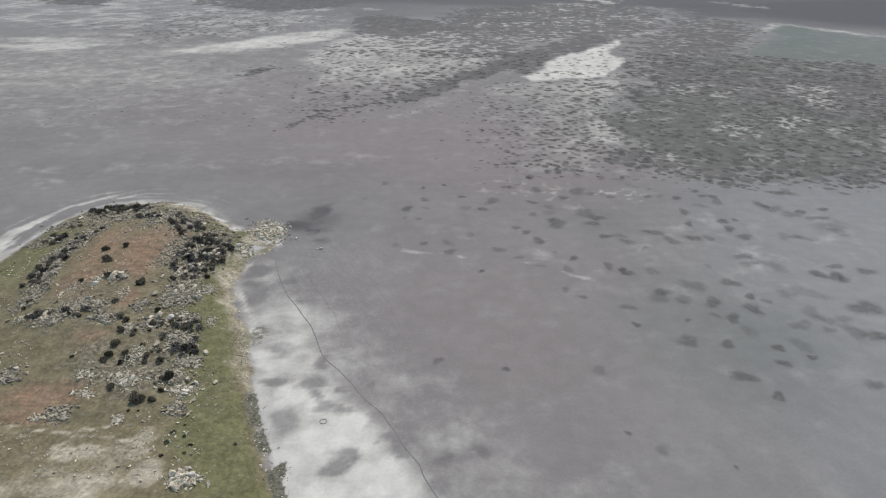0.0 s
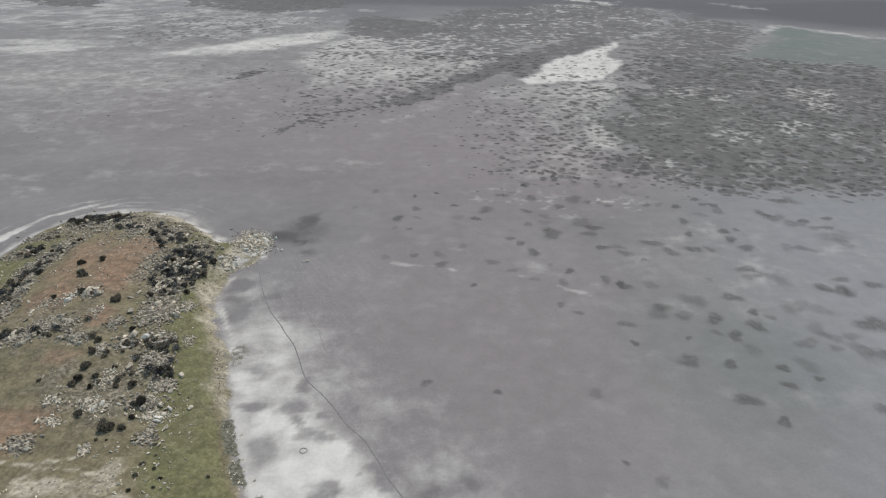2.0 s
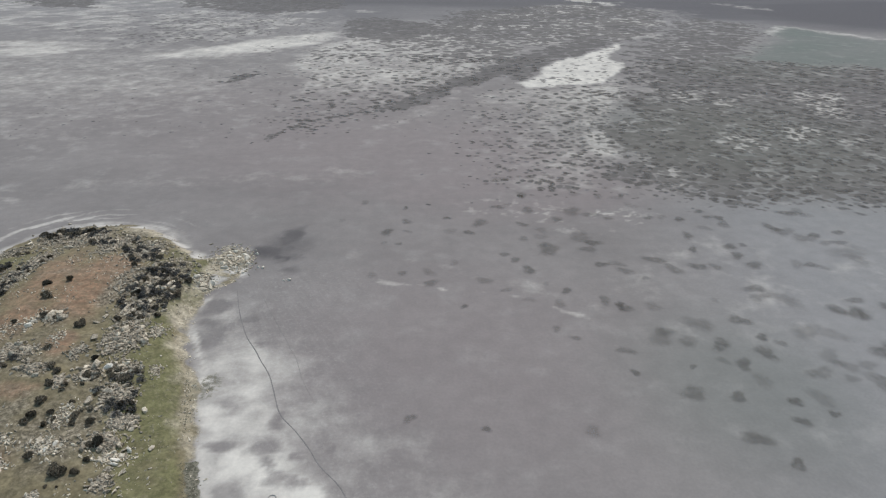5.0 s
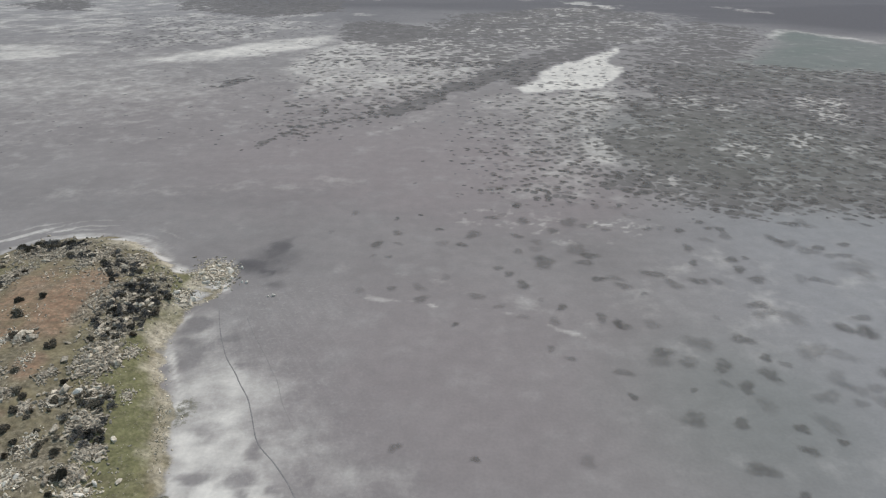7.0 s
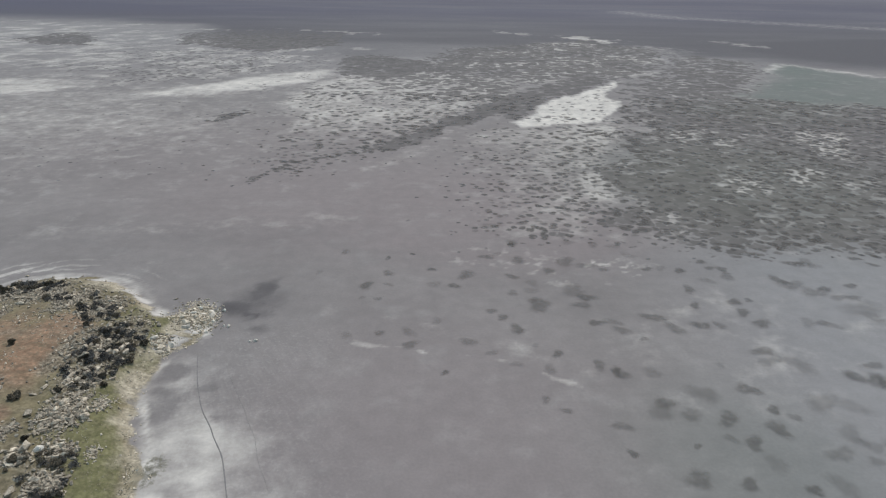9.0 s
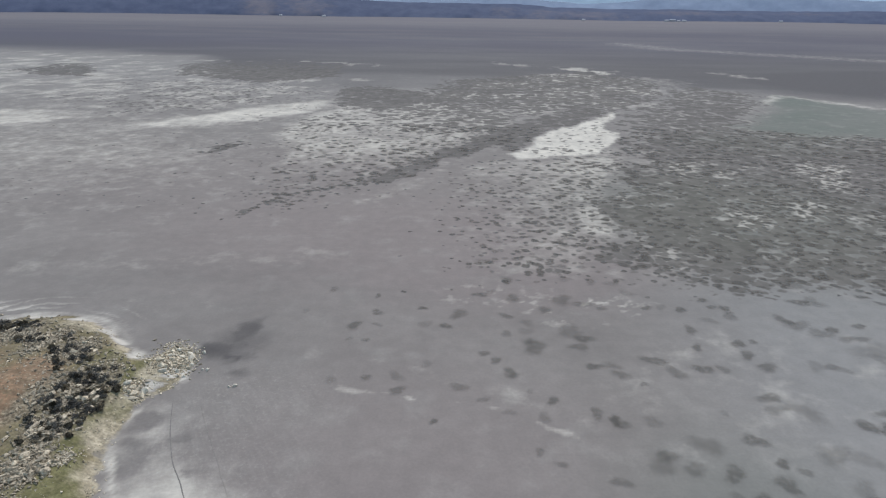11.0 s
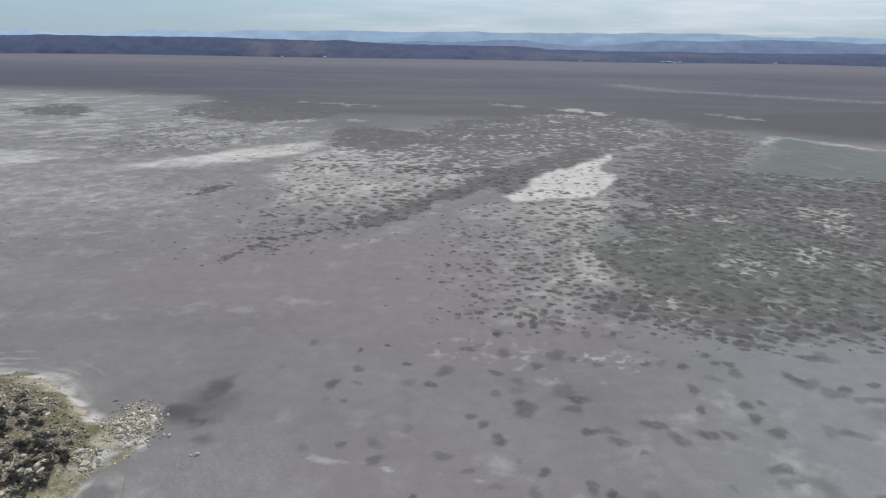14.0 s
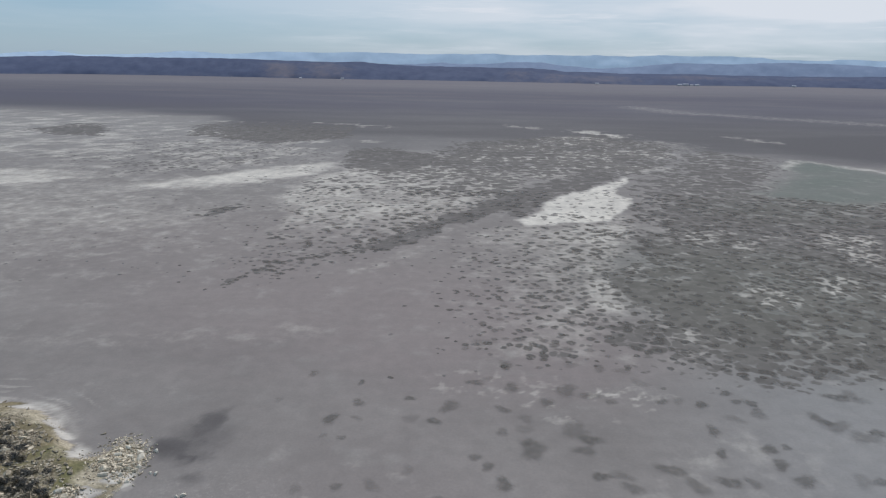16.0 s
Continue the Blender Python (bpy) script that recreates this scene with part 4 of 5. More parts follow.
# dark woods and bare slopes, their blue tint painted for distance haze
FOREST_HAZE = hill_material("far_forest_haze", (0.075, 0.092, 0.15), (0.094, 0.112, 0.175), (0.17, 0.155, 0.178))
# aerial haze put into the pale blues, with emission lifting the unlit slopes
MIDDLE_HAZE = hill_material("hazy_forest", (0.165, 0.21, 0.295), (0.19, 0.24, 0.33), (0.26, 0.29, 0.35), 0.28)
DISTANT_HAZE = hill_material("distant_range", (0.32, 0.42, 0.52), (0.35, 0.45, 0.55), (0.3, 0.32, 0.36), 0.5)
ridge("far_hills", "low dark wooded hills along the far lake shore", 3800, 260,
      (-62, -35, -30, -24, -16, -10.7, -8.8, -6, -1.3, 5.4, 8.2, 12.7, 17, 23, 31, 62), (-0.4, -0.38, -0.25, -0.28, -0.33, -0.4, -0.34, -0.52, -0.63, -0.65, -0.82, -0.9, -0.89, -0.83, -0.73, -0.7), FOREST_HAZE, 61, 0.2,
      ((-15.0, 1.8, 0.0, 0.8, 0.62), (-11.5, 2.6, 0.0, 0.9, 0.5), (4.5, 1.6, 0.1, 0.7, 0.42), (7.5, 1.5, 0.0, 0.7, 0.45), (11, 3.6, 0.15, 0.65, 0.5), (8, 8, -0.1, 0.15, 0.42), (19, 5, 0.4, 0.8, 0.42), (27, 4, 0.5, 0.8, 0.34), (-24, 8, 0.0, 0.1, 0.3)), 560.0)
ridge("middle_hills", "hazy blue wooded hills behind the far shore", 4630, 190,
      (-62, -20, -10.7, -6, -2.2, 1.6, 3.5, 6.3, 8.1, 10.9, 13.6, 17, 21.1, 23.5, 26.9, 31, 62), (-1.3, -1.1, -0.6, -0.52, -0.37, -0.39, -0.18, -0.13, -0.41, -0.5, -0.42, -0.06, -0.03, 0.14, 0.12, 0.0, 0.0), MIDDLE_HAZE, 67, 0.22)
ridge("distant_range", "hazy pale blue mountain range on the horizon", 4830, 110,
      (-62, -35, -33, -31.5, -29.7, -25.8, -23, -18.8, -15.2, -11.6, -8.4, -5, -2.2, 1.6, 10.4, 16, 23, 24.2, 26.5, 28.6, 31, 62), (-0.1, -0.23, -0.07, 0.07, -0.13, -0.02, 0.2, 0.07, 0.31, 0.33, 0.43, 0.36, 0.31, 0.38, 0.43, 0.48, 0.5, 0.35, 0.31, 0.42, 0.34, 0.3), DISTANT_HAZE, 71, 0.24)

# ---- things ----


def part(name, me, parent, label=""):
    ob = new(name, me)
    ob.parent = parent
    if label:
        ob["label"] = label
    return ob


def far_shed(azimuth, distance, long, wide, tall):
    """A small farm shed with a pitched roof, at the foot of the far hills."""
    a = radians(azimuth)
    base = new("farm_shed")
    h, w, top = long / 2, wide / 2, tall * 1.45
    walls = [(-h, -w, -2), (h, -w, -2), (h, w, -2), (-h, w, -2), (-h, -w, tall), (h, -w, tall), (h, w, tall), (-h, w, tall), (-h, 0, top), (h, 0, top)]
    part("wall", mesh_of("wall", walls, [(0, 1, 5, 4), (1, 2, 6, 9, 5), (2, 3, 7, 6), (3, 0, 4, 8, 7)], SHED_WALL), base)
    e, k = h + 0.6, w + 0.8
    low = tall - 0.4
    roof = [(-e, -k, low), (e, -k, low), (e, 0, top + 0.3), (-e, 0, top + 0.3), (-e, k, low), (e, k, low), (-e, -k, low - 0.3), (e, -k, low - 0.3), (-e, k, low - 0.3), (e, k, low - 0.3)]
    part("roof", mesh_of("roof", roof, [(0, 1, 2, 3), (3, 2, 5, 4), (6, 7, 1, 0), (4, 5, 9, 8)], SHED_ROOF), base)
    base.matrix_basis = pose(15 + math.sin(a) * distance, 50 + math.cos(a) * distance, 0, 0, 0, -azimuth + 12)
    tagged(base, "small pale farm shed at the foot of the far hills", "shed", "farm sheds on the far shore")


SHED_WALL = varied("whitewashed_boards", (0.42, 0.43, 0.46), (0.35, 0.36, 0.4), 0.3, 0.9, 0.1, 0.02, 0.1)
SHED_ROOF = varied("pale_sheet_roof", (0.42, 0.44, 0.49), (0.34, 0.36, 0.42), 0.3, 0.6, 0.1, 0.02, 0.1)
for azimuth, long, tall in ((17.3, 22, 6), (17.75, 30, 8), (18.2, 16, 5), (18.6, 20, 6), (10.9, 16, 5), (-13.6, 14, 5), (-10.2, 18, 6), (25.4, 20, 6)):
    far_shed(azimuth, 3785 + 560 * float(max(step(-azimuth, 8, 34), step(azimuth, 12, 30))) - 30, long, 11, tall)


def sized(x, y, z, turn, sx, sy, sz, lean=0.0):
    return pose(x, y, z, lean, lean * 0.6, turn) @ Matrix.Diagonal((sx, sy, sz, 1))


def spikes(rng, places, radius, tall, sides=3):
    """Many small leaning tufts, each a narrow cone of blades. Returns vertices and faces."""
    verts, faces = [], []
    for x, y, z, s in places:
        n, a, r = len(verts), rng.uniform(0, 6.28), radius * s
        for k in range(sides):
            verts.append((x + r * math.cos(a + 6.283 * k / sides), y + r * math.sin(a + 6.283 * k / sides), z))
        verts.append((x + rng.uniform(-0.5, 0.5) * r, y + rng.uniform(-0.5, 0.5) * r, z + tall * s * rng.uniform(0.6, 1.2)))
        for k in range(sides):
            faces.append((n + k, n + (k + 1) % sides, n + sides))
    return verts, faces


def rush_mesh(seed, material):
    """A round patch of low rushes: a shallow uneven cushion that thins out at its edge; about 1 m in radius."""
    rng = random.Random(seed)
    around, rows = 26, ((0.3, 1.0), (0.55, 0.95), (0.75, 0.7), (0.95, 0.4), (1.15, 0.12), (1.35, 0.0))
    shape = [1 + 0.22 * math.sin(k * 0.2417 * 2 + seed) + 0.13 * math.sin(k * 0.2417 * 3 + 2 * seed) + rng.uniform(-0.07, 0.07) for k in range(around)]
    verts, faces, thick = [(0, 0, 0.12)], [], [1.0]
    for r, full in rows:
        for k in range(around):
            a = 6.2832 * k / around
            verts.append((r * shape[k] * math.cos(a), r * shape[k] * math.sin(a), 0.01 + 0.12 * full * rng.uniform(0.6, 1.2)))
            thick.append(full * rng.uniform(0.85, 1.0))
    for k in range(around):
        faces.append((0, 1 + k, 1 + (k + 1) % around))
        for row in range(len(rows) - 1):
            n = 1 + row * around
            faces.append((n + k, n + around + k, n + around + (k + 1) % around, n + (k + 1) % around))
    me = mesh_of("rush_patch", verts, faces, material, True)
    at = me.attributes.new("thick", "FLOAT_COLOR", "POINT")
    v = np.array(thick, np.float32)
    at.data.foreach_set("color", np.stack([v, v, v, np.ones_like(v)], -1).ravel())
    return me


def scatter_things(name, meshes, places, label, category, group, rng, tall, parts=()):
    """One thing for each place (x, y, radius), on a few shared meshes."""
    for i, (x, y, r) in enumerate(places):
        ob = new(name, meshes[i % len(meshes)])
        ob.matrix_basis = sized(x, y, up(x, y) + 0.04, rng.uniform(0, 360), r * rng.uniform(0.95, 1.2), r * rng.uniform(0.8, 1.0), tall)
        tagged(ob, label, category, group)


rng = random.Random(4)
RUSH_MESHES = [rush_mesh(k, RUSH_PATCH) for k in range(8)]
scatter_things("rush_patch", RUSH_MESHES, [(x, y, r * 1.18) for x, y, r in RUSH_A + RUSH_B + RUSH_C + RUSH_D + RUSH_E + RUSH_F], "round dark patch of low rushes on the grey lake bed", "rush patch", "rush patches on the lake bed", rng, 1.0)


def sedge_mesh(seed):
    rng = random.Random(seed)
    places = []
    while len(places) < 260:
        x, y = rng.gauss(0, 0.45), rng.gauss(0, 0.45)
        if math.hypot(x, y) < 1.1:
            places.append((x, y, 0, rng.uniform(0.7, 1.5)))
    return mesh_of("sedge_clump", *spikes(rng, places, 0.09, 0.35), SEDGE)


scatter_things("sedge_clump", [sedge_mesh(k) for k in range(2)], HUMMOCKS, "dark green sedge clump in the shore pasture", "sedge clump", "sedge clumps in the pasture", rng, 0.5)


def broken_block(rng, points):
    """The hull of random points: an angular block about 1 m in radius."""
    bm = bmesh.new()
    for _ in range(points):
        d = Vector((rng.gauss(0, 1), rng.gauss(0, 1), rng.gauss(0, 1)))
        d /= sum(abs(k) ** 3.5 for k in d) ** (1 / 3.5)
        bm.verts.new(d * rng.uniform(0.78, 1.0))
    made = bmesh.ops.convex_hull(bm, input=bm.verts[:])
    bmesh.ops.delete(bm, geom=list({g for g in made["geom_interior"] + made["geom_unused"] if isinstance(g, bmesh.types.BMVert)}), context="VERTS")
    return bm


def boulder_mesh(seed, material):
    """A weathered block with broken faces and worn edges."""
    bm = broken_block(random.Random(seed), 13)
    bmesh.ops.bevel(bm, geom=bm.edges[:], offset=0.035, segments=1, affect="EDGES")
    off = Vector((seed * 3.1, seed * 1.7, 0.5))
    for v in bm.verts:
        v.co *= 1 + 0.1 * noise.noise(v.co * 1.7 + off)
    me = bpy.data.meshes.new("boulder")
    bm.to_mesh(me)
    bm.free()
    me.materials.append(material)
    return me


LONE = (
    (-66.6, 259.4, 0.75), (-69.2, 260, 0.5), (-61.6, 248.2, 0.8), (-63.4, 248.4, 0.5), (-49.6, 238.8, 0.75), (-51.4, 238.3, 0.45), (-68, 243.6, 0.5), (-70.7, 162, 0.95),
    (-64, 149.5, 0.9), (-71.1, 155, 0.8), (-68.9, 148.3, 0.9), (-67, 141.5, 0.45), (-66.5, 136.7, 0.5), (-90, 176.5, 1.9), (-86.5, 176.8, 1.2), (-63, 114.6, 1.3), (-53.7, 111.7, 0.8),
)
GREY_BOULDERS = [boulder_mesh(k, STONE) for k in range(9)]
PALE_BOULDERS = [boulder_mesh(k + 30, PALE_STONE) for k in range(7)]
WHITE_BOULDERS = [boulder_mesh(k + 50, WHITE_STONE) for k in range(4)]


def put_boulder(x, y, r, pale, rng, label, strike=None):
    me = rng.choice((GREY_BOULDERS, PALE_BOULDERS + WHITE_BOULDERS, WHITE_BOULDERS)[pale])
    ob = new("boulder", me)
    turn = rng.uniform(0, 360) if strike is None else rng.gauss(strike, 24)
    ob.matrix_basis = sized(x, y, up(x, y) + r * 0.2, turn, r * rng.uniform(1.0, 1.35 if strike is None else 1.9), r * rng.uniform(0.55, 0.9), r * rng.uniform(0.65, 1.1), rng.uniform(-30, 30))
    tagged(ob, label, "boulder", "boulders of the headland")


rng = random.Random(11)
rubble = []
for cx, cy, rx, ry, many, size, pale in OUTCROPS:
    taken, strike = [], rng.gauss(55, 30)
    for _ in range(many):
        for _ in range(12):
            x, y, r = cx + rx * rng.gauss(0, 0.55), cy + ry * rng.gauss(0, 0.55), size * rng.choice((0.45, 0.6, 0.75, 0.9, 1.15, 1.5))
            if all(math.hypot(x - u, y - v) > 0.7 * (r + s) for u, v, s in taken):
                break
        taken.append((x, y, r))
        if r < (0.86 if y > 215 else 0.7):
            rubble.append((x, y, r, pale and rng.random() < 0.7))
            continue
        put_boulder(x, y, r, pale, rng, "bleached pale granite boulder on the stony shore" if pale else "weathered grey granite boulder on the headland slope", strike)
    for _ in range(many * (24 if size > 0.62 else 15)):
        rubble.append((cx + rx * rng.gauss(0, 0.62), cy + ry * rng.gauss(0, 0.62), 0.13 + (0.34 if pale else 0.6) * rng.random() ** 1.8, pale and rng.random() < 0.6))
for x, y, r in LONE:
    on_lake = float(inland(np.float64(x), np.float64(y))) < 0.5
    put_boulder(x, y, r * (1.25 if on_lake else 1.1), 2 if on_lake else 1, rng, "pale boulder lying alone on the dry lake bed" if on_lake else "pale boulder lying alone in the shore grass")


def stone_shapes():
    rng, shapes = random.Random(77), []
    for _ in range(14):
        bm = broken_block(rng, 11)
        bm.verts.index_update()
        shapes.append(([tuple(v.co) for v in bm.verts], [tuple(v.index for v in f.verts) for f in bm.faces]))
        bm.free()
    return shapes


STONE_SHAPES = stone_shapes()


def stones_mesh(name, stones, material, rng):
    """Loose stones joined into one mesh, each a small broken block."""
    verts, faces = [], []
    high = height(np.array([s[0] for s in stones]), np.array([s[1] for s in stones]))
    for (x, y, r), z in zip(stones, high.tolist()):
        n, shape = len(verts), rng.choice(STONE_SHAPES)
        m = sized(x, y, z + r * 0.2, rng.uniform(0, 360), r * rng.uniform(1.0, 2.0), r * rng.uniform(0.5, 0.9), r * rng.uniform(0.6, 1.1), rng.uniform(-30, 30))
        verts += [tuple(m @ Vector(v)) for v in shape[0]]
        faces += [tuple(n + k for k in f) for f in shape[1]]
    return mesh_of(name, verts, faces, material)


# stones strewn over the slopes and along the shore
for _ in range(7500):
    x, y = rng.uniform(-165, -58), rng.uniform(112, 280)
    if float(inland(np.float64(x), np.float64(y))) > 1 and float(fractal(np.float64(x), np.float64(y), 14, 81)) > 0.52 and float(inland(np.float64(x), np.float64(y))) > rng.uniform(4, 16):
        rubble.append((x, y, 0.12 + 0.32 * rng.random() ** 2, rng.random() < 0.7))
for a, b, n in ((11, 17, 150), (17, 21, 60), (21, 27, 80), (27, 32, 70)):
    for _ in range(n):
        k = rng.uniform(a, b)
        (ax, ay), (bx, by), f = SHORE[int(k)], SHORE[int(k) + 1], k % 1
        rubble.append((ax + (bx - ax) * f + rng.gauss(-0.5, 1.6), ay + (by - ay) * f + rng.gauss(0, 1.6), rng.uniform(0.12, 0.4), 1))
tagged(new("rubble", stones_mesh("rubble", [s[:3] for s in rubble if not s[3]], STONE, rng)), "loose grey stones strewn among the outcrops", "stones", kind="stuff")
tagged(new("pale_rubble", stones_mesh("pale_rubble", [s[:3] for s in rubble if s[3]], PALE_STONE, rng)), "loose bleached stones strewn along the shore", "stones", kind="stuff")


def crown_mesh(seed, material, leaves, spiky):
    """A ragged crown of many small leaves in lobes, 1 m in radius, its base at the ground."""
    rng = random.Random(seed)
    lobes = [(0.0, 0.0, 0.55, 0.55)]
    for _ in range(9):
        a, q = rng.uniform(0, 6.283), rng.uniform(0.3, 0.62)
        lobes.append((q * math.cos(a), q * math.sin(a), rng.uniform(0.25, 0.7), rng.uniform(0.28, 0.42)))
    verts, faces = [], []
    for _ in range(leaves):
        cx, cy, cz, r = rng.choice(lobes)
        d = Vector((rng.gauss(0, 1), rng.gauss(0, 1), rng.gauss(0, 1))).normalized()
        c = Vector((cx, cy, cz)) + d * r * rng.uniform(0.55, 1.08)
        c.z = max(c.z, 0.08)
        u = Vector((rng.gauss(0, 1), rng.gauss(0, 1), rng.gauss(0, 1))).normalized()
        w = u.orthogonal().normalized()
        s = rng.uniform(0.07, 0.14)
        n = len(verts)
        verts += [tuple(c - u * s), tuple(c + w * s * spiky), tuple(c + u * s), tuple(c - w * s * spiky)]
        faces.append((n, n + 1, n + 2, n + 3))
    return mesh_of("crown", verts, faces, material)


def stem_mesh(seed):
    """Several bare stems that fork from the ground."""
    rng = random.Random(seed)
    verts, faces = [], []
    for _ in range(6):
        a, q = rng.uniform(0, 6.283), rng.uniform(0.2, 0.6)
        line = [(0.0, 0.0, -0.05), (q * 0.4 * math.cos(a), q * 0.4 * math.sin(a), 0.4), (q * math.cos(a + 0.3), q * math.sin(a + 0.3), rng.uniform(0.7, 1.1))]
        n = len(verts)
        for (x, y, z), r in zip(line, (0.06, 0.045, 0.018)):
            verts += [(x + r * math.cos(k * 1.5708), y + r * math.sin(k * 1.5708), z) for k in range(4)]
        for row in (0, 4):
            faces += [(n + row + k, n + row + (k + 1) % 4, n + row + 4 + (k + 1) % 4, n + row + 4 + k) for k in range(4)]
    return mesh_of("stem", verts, faces, BARK)


def plant_bushes(name, places, material, leaves, spiky, label, category, group, seed, tall):
    rng = random.Random(seed)
    kinds = []
    for i, (x, y, r) in enumerate(places):
        r = r * 1.36
        m = sized(x, y, up(x, y) - 0.03, rng.uniform(0, 360), r * rng.uniform(0.95, 1.15), r * rng.uniform(0.95, 1.15), r * tall * rng.uniform(0.85, 1.2))
        if len(kinds) < 5:
            base = new(name)
            base.empty_display_size = 0.3
            part("stem", stem_mesh(seed + i), base)
            part("crown", crown_mesh(seed + i, material, leaves, spiky), base)
            base.matrix_basis = m
            kinds.append(tagged(base, label, category, group))
        else:
            kind = kinds[i % 5]
            keep = kind.matrix_basis.copy()
            kind.matrix_basis = Matrix.Identity(4)
            copy_thing(kind, m)
            kind.matrix_basis = keep


plant_bushes("bush", [(x, y - r * 0.9, r) for x, y, r in BUSH_A + BUSH_B + BUSH_C + BUSH_D], LEAF, 1200, 0.7, "dense dark green bush among the rocks of the headland", "bush", "bushes of the headland", 40, 0.95)
rng = random.Random(17)
dry = []
for cx, cy, rx, ry, n in ((-91, 222, 8, 20, 66), (-106, 246, 9, 8, 22), (-79, 166, 6, 12, 16), (-145, 271, 14, 6, 34), (-142, 214, 4, 24, 26), (-122, 176, 10, 4, 10), (-122, 259, 12, 4, 10), (-156, 240, 4, 6, 6)):
    for _ in range(n):
        k, a = math.sqrt(rng.random()), rng.uniform(0, 6.283)
        dry.append((cx + rx * k * math.cos(a), cy + ry * k * math.sin(a), rng.uniform(0.8, 1.4)))
small = []
for cx, cy, rx, ry, n in ((-91, 222, 8, 20, 26), (-145, 272, 12, 4, 26), (-82, 166, 8, 14, 16), (-141.5, 215, 3, 22, 24), (-122, 175, 10, 3, 8), (-156, 238, 3, 4, 6), (-157, 252, 4, 1.5, 6), (-122, 260, 12, 3, 8)):
    for _ in range(n):
        k, a = math.sqrt(rng.random()), rng.uniform(0, 6.283)
        small.append((cx + rx * k * math.cos(a), cy + ry * k * math.sin(a), rng.uniform(0.4, 0.85)))
plant_bushes("bush", small, LEAF, 900, 0.7, "small dark bush crouching between the headland rocks", "bush", "bushes of the headland", 80, 0.8)
plant_bushes("dry_shrub", dry, GREY_LEAF, 620, 0.3, "leafless grey shrub among the rocks of the headland", "shrub", "dry shrubs of the headland", 60, 0.75)


# ---- grass, sedge and the growth of the open lake ----


def tuft_field(name, spots, material, rng, radius, tall, label, category):
    z = height(np.array([s[0] for s in spots]), np.array([s[1] for s in spots]))
    verts, faces = spikes(rng, [(x, y, float(h) - 0.03, s) for (x, y, s), h in zip(spots, z)], radius, tall)
    return tagged(new(name, mesh_of(name, verts, faces, material)), label, category, kind="stuff")


def sown(rng, many, box, keep):
    """Random spots in a box, kept where keep(x, y), from 0 to 1, allows."""
    x = np.array([rng.uniform(box[0], box[1]) for _ in range(many)])
    y = np.array([rng.uniform(box[2], box[3]) for _ in range(many)])
    luck = np.array([rng.random() for _ in range(many)])
    ok = luck < keep(x, y)
    return list(zip(x[ok].tolist(), y[ok].tolist()))


rng = random.Random(23)
spots = sown(rng, 60000, (-175, -30, 95, 290), lambda x, y: step(inland(x, y), -0.5, 4) * step(fractal(x, y, 9, 87), 0.42, 0.6) * 0.55)
tuft_field("pasture_grass", [(x, y, rng.uniform(0.6, 1.4)) for x, y in spots], TUFT, rng, 0.26, 0.06, "patchy olive pasture grass on the headland", "grass")
spots = sown(rng, 22000, (-78, -30, 95, 190), lambda x, y: step(np.abs(inland(x, y) - 1.2), 2.6, 0.5) * step(fractal(x, y, 8, 46), 0.4, 0.52))
spots += sown(rng, 700, (-46, -33, 110, 126), lambda x, y: blob(x, y, -38.5, 118, 2.2, 4.2, 0, 0.3))
tuft_field("shore_sedge", [(x, y, rng.uniform(0.6, 1.3)) for x, y in spots], SEDGE, rng, 0.28, 0.1, "ragged dark sedge along the lake shore", "sedge")


def growth_mesh(x, y, r, seed):
    """Low cushions of growth joined into one mesh, each with an uneven outline and thin at its edge."""
    rng, n, k = np.random.default_rng(seed), len(x), 10
    turn, drawn = rng.uniform(0, 6.283, (n, 1)), rng.uniform(1.0, 1.5, (n, 1))
    a = np.arange(k) * 6.2832 / k
    shape = rng.uniform(0.8, 1.2, (n, k)) * r[:, None]
    u, v = drawn * shape * np.cos(a), shape * np.sin(a)
    ox, oy = u * np.cos(turn) - v * np.sin(turn), u * np.sin(turn) + v * np.cos(turn)
    co = np.empty((n, 2 * k + 1, 3))
    co[:, 0] = np.stack([x, y, np.full(n, 0.09)], -1)
    for ring, (wide, z) in enumerate(((0.72, 0.075), (1.2, 0.03))):
        part_of = slice(1 + ring * k, 1 + (ring + 1) * k)
        co[:, part_of, 0], co[:, part_of, 1], co[:, part_of, 2] = x[:, None] + ox * wide, y[:, None] + oy * wide, z
    i, j = np.arange(k), (np.arange(k) + 1) % k
    fan = np.stack([0 * i, 1 + i, 1 + j], -1)
    rim = np.concatenate([np.stack([1 + i, 1 + k + i, 1 + k + j], -1), np.stack([1 + i, 1 + k + j, 1 + j], -1)])
    faces = (np.concatenate([fan, rim])[None] + (np.arange(n) * (2 * k + 1))[:, None, None]).reshape(-1, 3)
    me = mesh_of("lake_growth", co.reshape(-1, 3).tolist(), faces.tolist(), RUSH_FIELD, True)
    thick = np.tile(np.array([1.0] + [0.95] * k + [0.0] * k, np.float32), n)
    me.attributes.new("thick", "FLOAT_COLOR", "POINT").data.foreach_set("color", np.stack([thick, thick, thick, np.ones_like(thick)], -1).ravel())
    return me


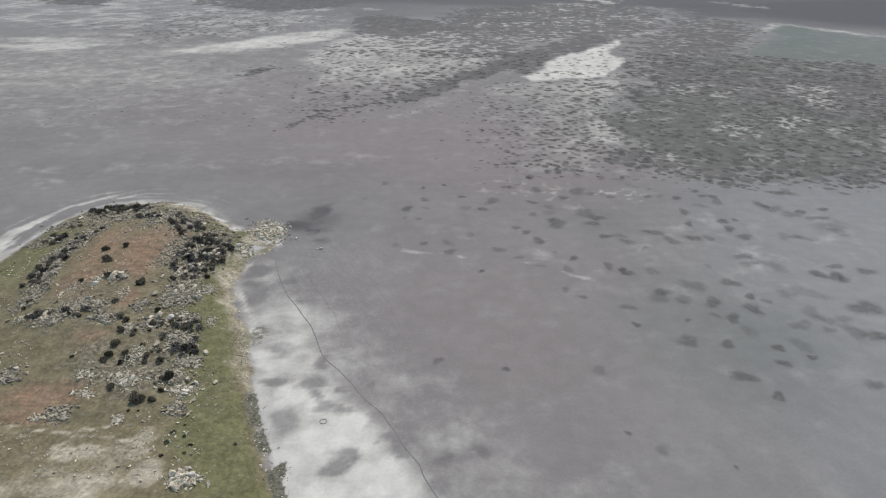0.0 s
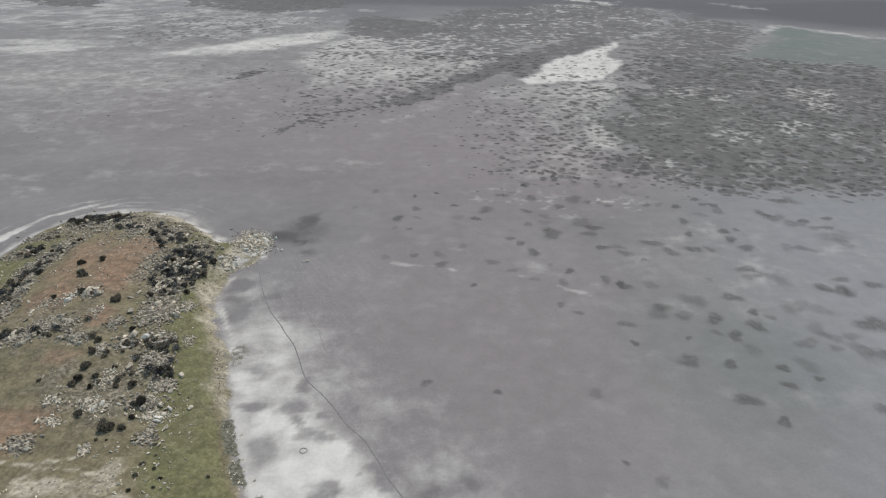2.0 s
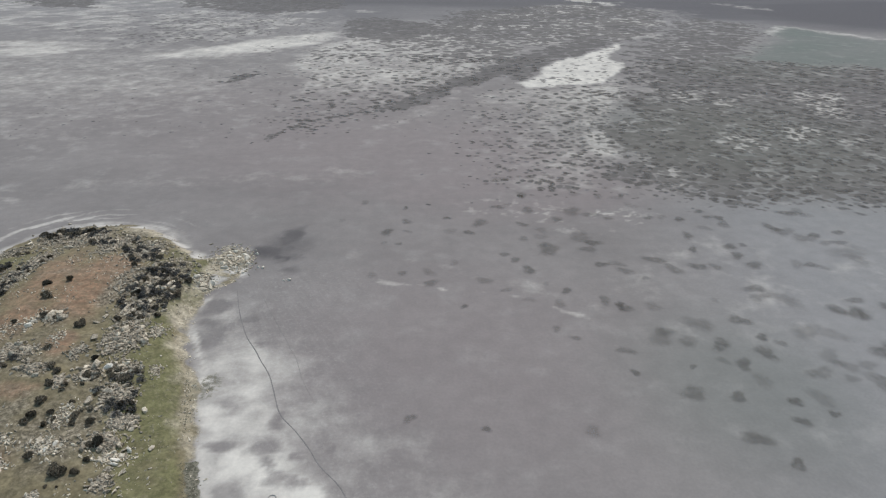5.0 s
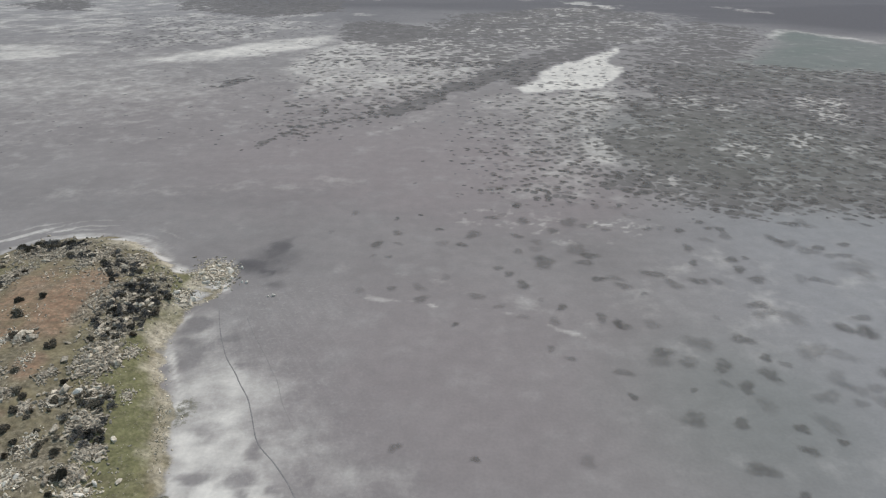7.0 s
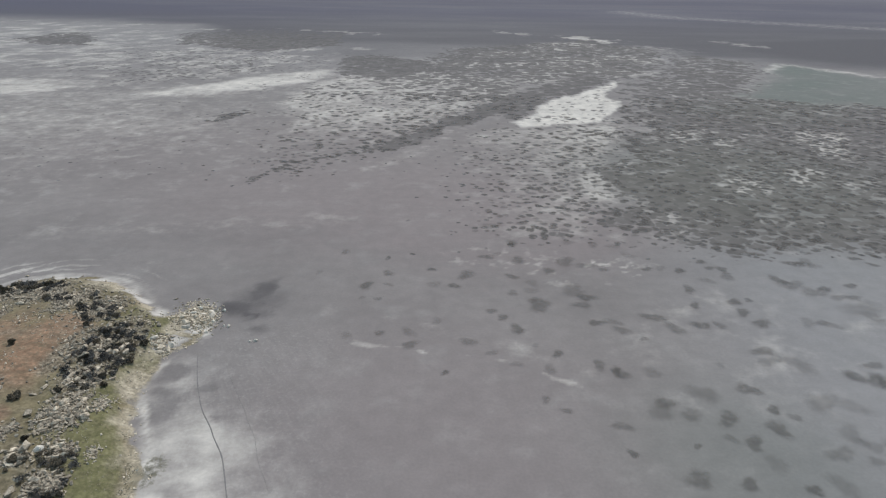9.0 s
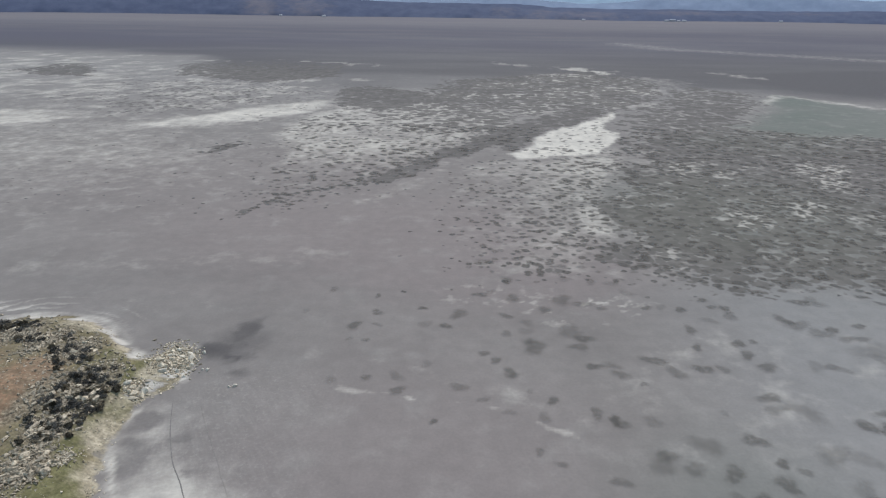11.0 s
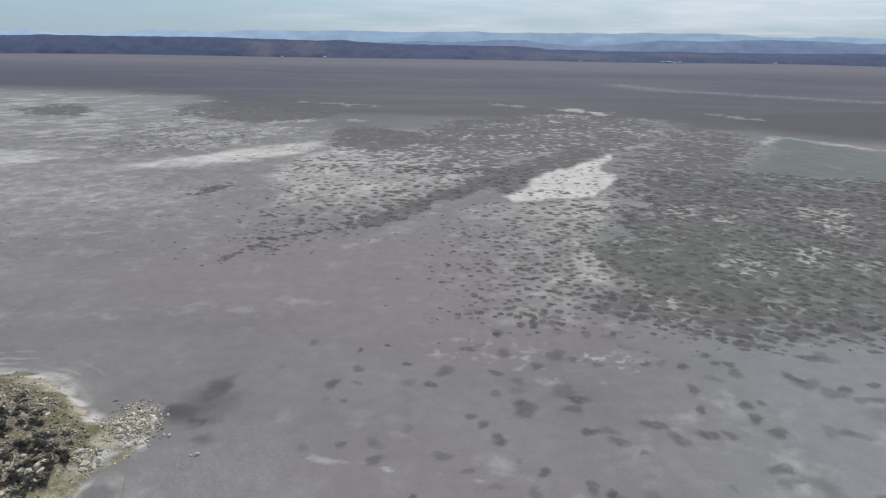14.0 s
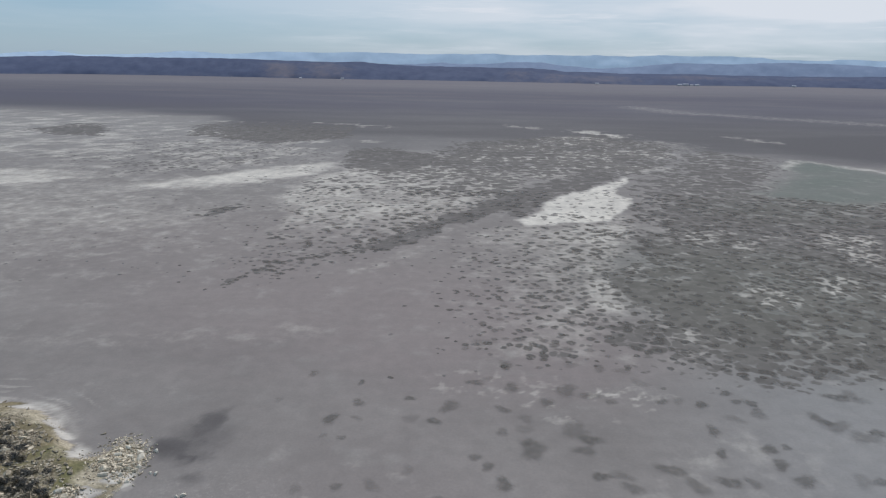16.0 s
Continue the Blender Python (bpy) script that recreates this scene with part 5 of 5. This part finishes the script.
def lattice_clumps(rng, cell, low, high):
    """Clumps set out on an uneven lattice, larger and closer where the growth is thicker."""
    gx, gy = np.meshgrid(np.arange(-470, 420, cell), np.arange(low, high, cell * 0.9))
    gx = gx + (np.arange(gx.shape[0]) % 2)[:, None] * cell / 2
    x, y = (gx + rng.uniform(-0.42, 0.42, gx.shape) * cell).ravel(), (gy + rng.uniform(-0.42, 0.42, gx.shape) * cell).ravel()
    plan = ground_masks(x, y, inland(x, y))
    clumped, sheet = plan[4][2], plan[1][0]
    fringe = 0.05 * step(x, -430, -150) * step(y, 380, 460) + 0.07 * step(y, 400, 330) * step(x, -60, 40)
    thick = np.maximum(clumped, np.maximum(0.6 * step(sheet, 0.25, 0.6), fringe))
    keep = rng.random(len(x)) < np.clip(thick * 1.75 * (0.55 + 0.9 * fractal(x, y, 26, 97)), 0, 0.97) * (1 - 0.5 * step(sheet, 0.62, 0.8))
    r = 0.54 * cell * np.sqrt(np.clip(thick, 0.12, 0.8)) * rng.uniform(0.55, 1.15, len(x))
    return x[keep], y[keep], r[keep]


def scattered_growth():
    rng = np.random.default_rng(29)
    near, beyond = lattice_clumps(rng, 5.4, 312, 490), lattice_clumps(rng, 7.4, 490, 690)
    return growth_mesh(*(np.concatenate(pair) for pair in zip(near, beyond)), 31)


tagged(new("lake_growth", scattered_growth()), "scattered dark cushions of low growth on the lake bed", "low growth", kind="stuff")


# ---- the trodden line along the beach, and the ring on the salt ----


def smooth_line(points, per):
    out = []
    pts = [points[0], *points, points[-1]]
    for i in range(1, len(pts) - 2):
        p0, p1, p2, p3 = (Vector(p) for p in pts[i - 1 : i + 3])
        for k in range(per):
            t = k / per
            out.append(0.5 * (2 * p1 + (p2 - p0) * t + (2 * p0 - 5 * p1 + 4 * p2 - p3) * t**2 + (3 * p1 - p0 - 3 * p2 + p3) * t**3))
    return out


def trodden(name, points, wide, per, label, material):
    """A narrow line of trodden dark mud."""
    line, seed = smooth_line(points, per), len(points)
    verts, faces = [], []
    for i, p in enumerate(line):
        q = line[min(i + 1, len(line) - 1)] - line[max(i - 1, 0)]
        side = Vector((q.y, -q.x)).normalized()
        sway = 0.5 * noise.noise(Vector((i * 0.05, seed, 0)))
        thin = min(1.0, i / 25, (len(line) - 1 - i) / 25) * (0.75 + 0.6 * noise.noise(Vector((i * 0.13, 7, seed))))
        for e, lift in ((-1, 0.02), (-0.4, 0.05), (0.4, 0.05), (1, 0.02)):
            at = p + side * (wide * e * (0.25 + 0.75 * thin) * (1 + 0.3 * noise.noise(Vector((i * 0.4, e * 4, seed)))) + sway)
            verts.append((at.x, at.y, up(at.x, at.y) + lift))
    for i in range(len(line) - 1):
        faces += [(4 * i + k, 4 * i + k + 1, 4 * i + k + 5, 4 * i + k + 4) for k in range(3)]
    tagged(new(name, mesh_of(name, verts, faces, material)), label, "track", kind="structure")


trodden("cattle_track", ((-66.5, 231.5), (-62.7, 219.8), (-56.7, 205.1), (-49.6, 192.6), (-43.3, 182.5), (-38.4, 170.5), (-35, 163.7), (-28.5, 156.4), (-22.5, 147.5), (-15.3, 138.3), (-10.9, 130.8), (-6.3, 122.9), (-3.3, 116.5), (2, 106), (10, 90)), 0.21, 24, "narrow dark trodden track across the pale beach", RUT)
trodden("cattle_track", ((-57, 228), (-50.6, 215.7), (-45.9, 207.4), (-39.9, 195.8), (-34.1, 183.4), (-28, 170)), 0.06, 26, "faint dark trodden track across the grey mud", FAINT_RUT)


def make_ring():
    bm = bmesh.new()
    verts = []
    for i in range(40):
        a, r = i * 6.2832 / 40, 0.9 + 0.05 * math.sin(i * 1.3)
        verts.append([bm.verts.new(((r + 0.14 * math.cos(k * 0.7854)) * math.cos(a), (r + 0.14 * math.cos(k * 0.7854)) * math.sin(a), 0.08 + 0.14 * math.sin(k * 0.7854))) for k in range(8)])
    for i in range(40):
        for k in range(8):
            bm.faces.new((verts[i][k], verts[(i + 1) % 40][k], verts[(i + 1) % 40][(k + 1) % 8], verts[i][(k + 1) % 8]))
    me = bpy.data.meshes.new("tyre")
    bm.to_mesh(me)
    bm.free()
    me.materials.append(varied("old_rubber", (0.29, 0.275, 0.255), (0.38, 0.36, 0.33), 3, 0.9, 0.3, 0.02, 0.1))
    ob = new("tyre", me)
    ob.location = (-31.4, 136.6, up(-31.4, 136.6) - 0.04)
    tagged(ob, "old dark tyre half sunk in the pale salt", "tyre")


make_ring()
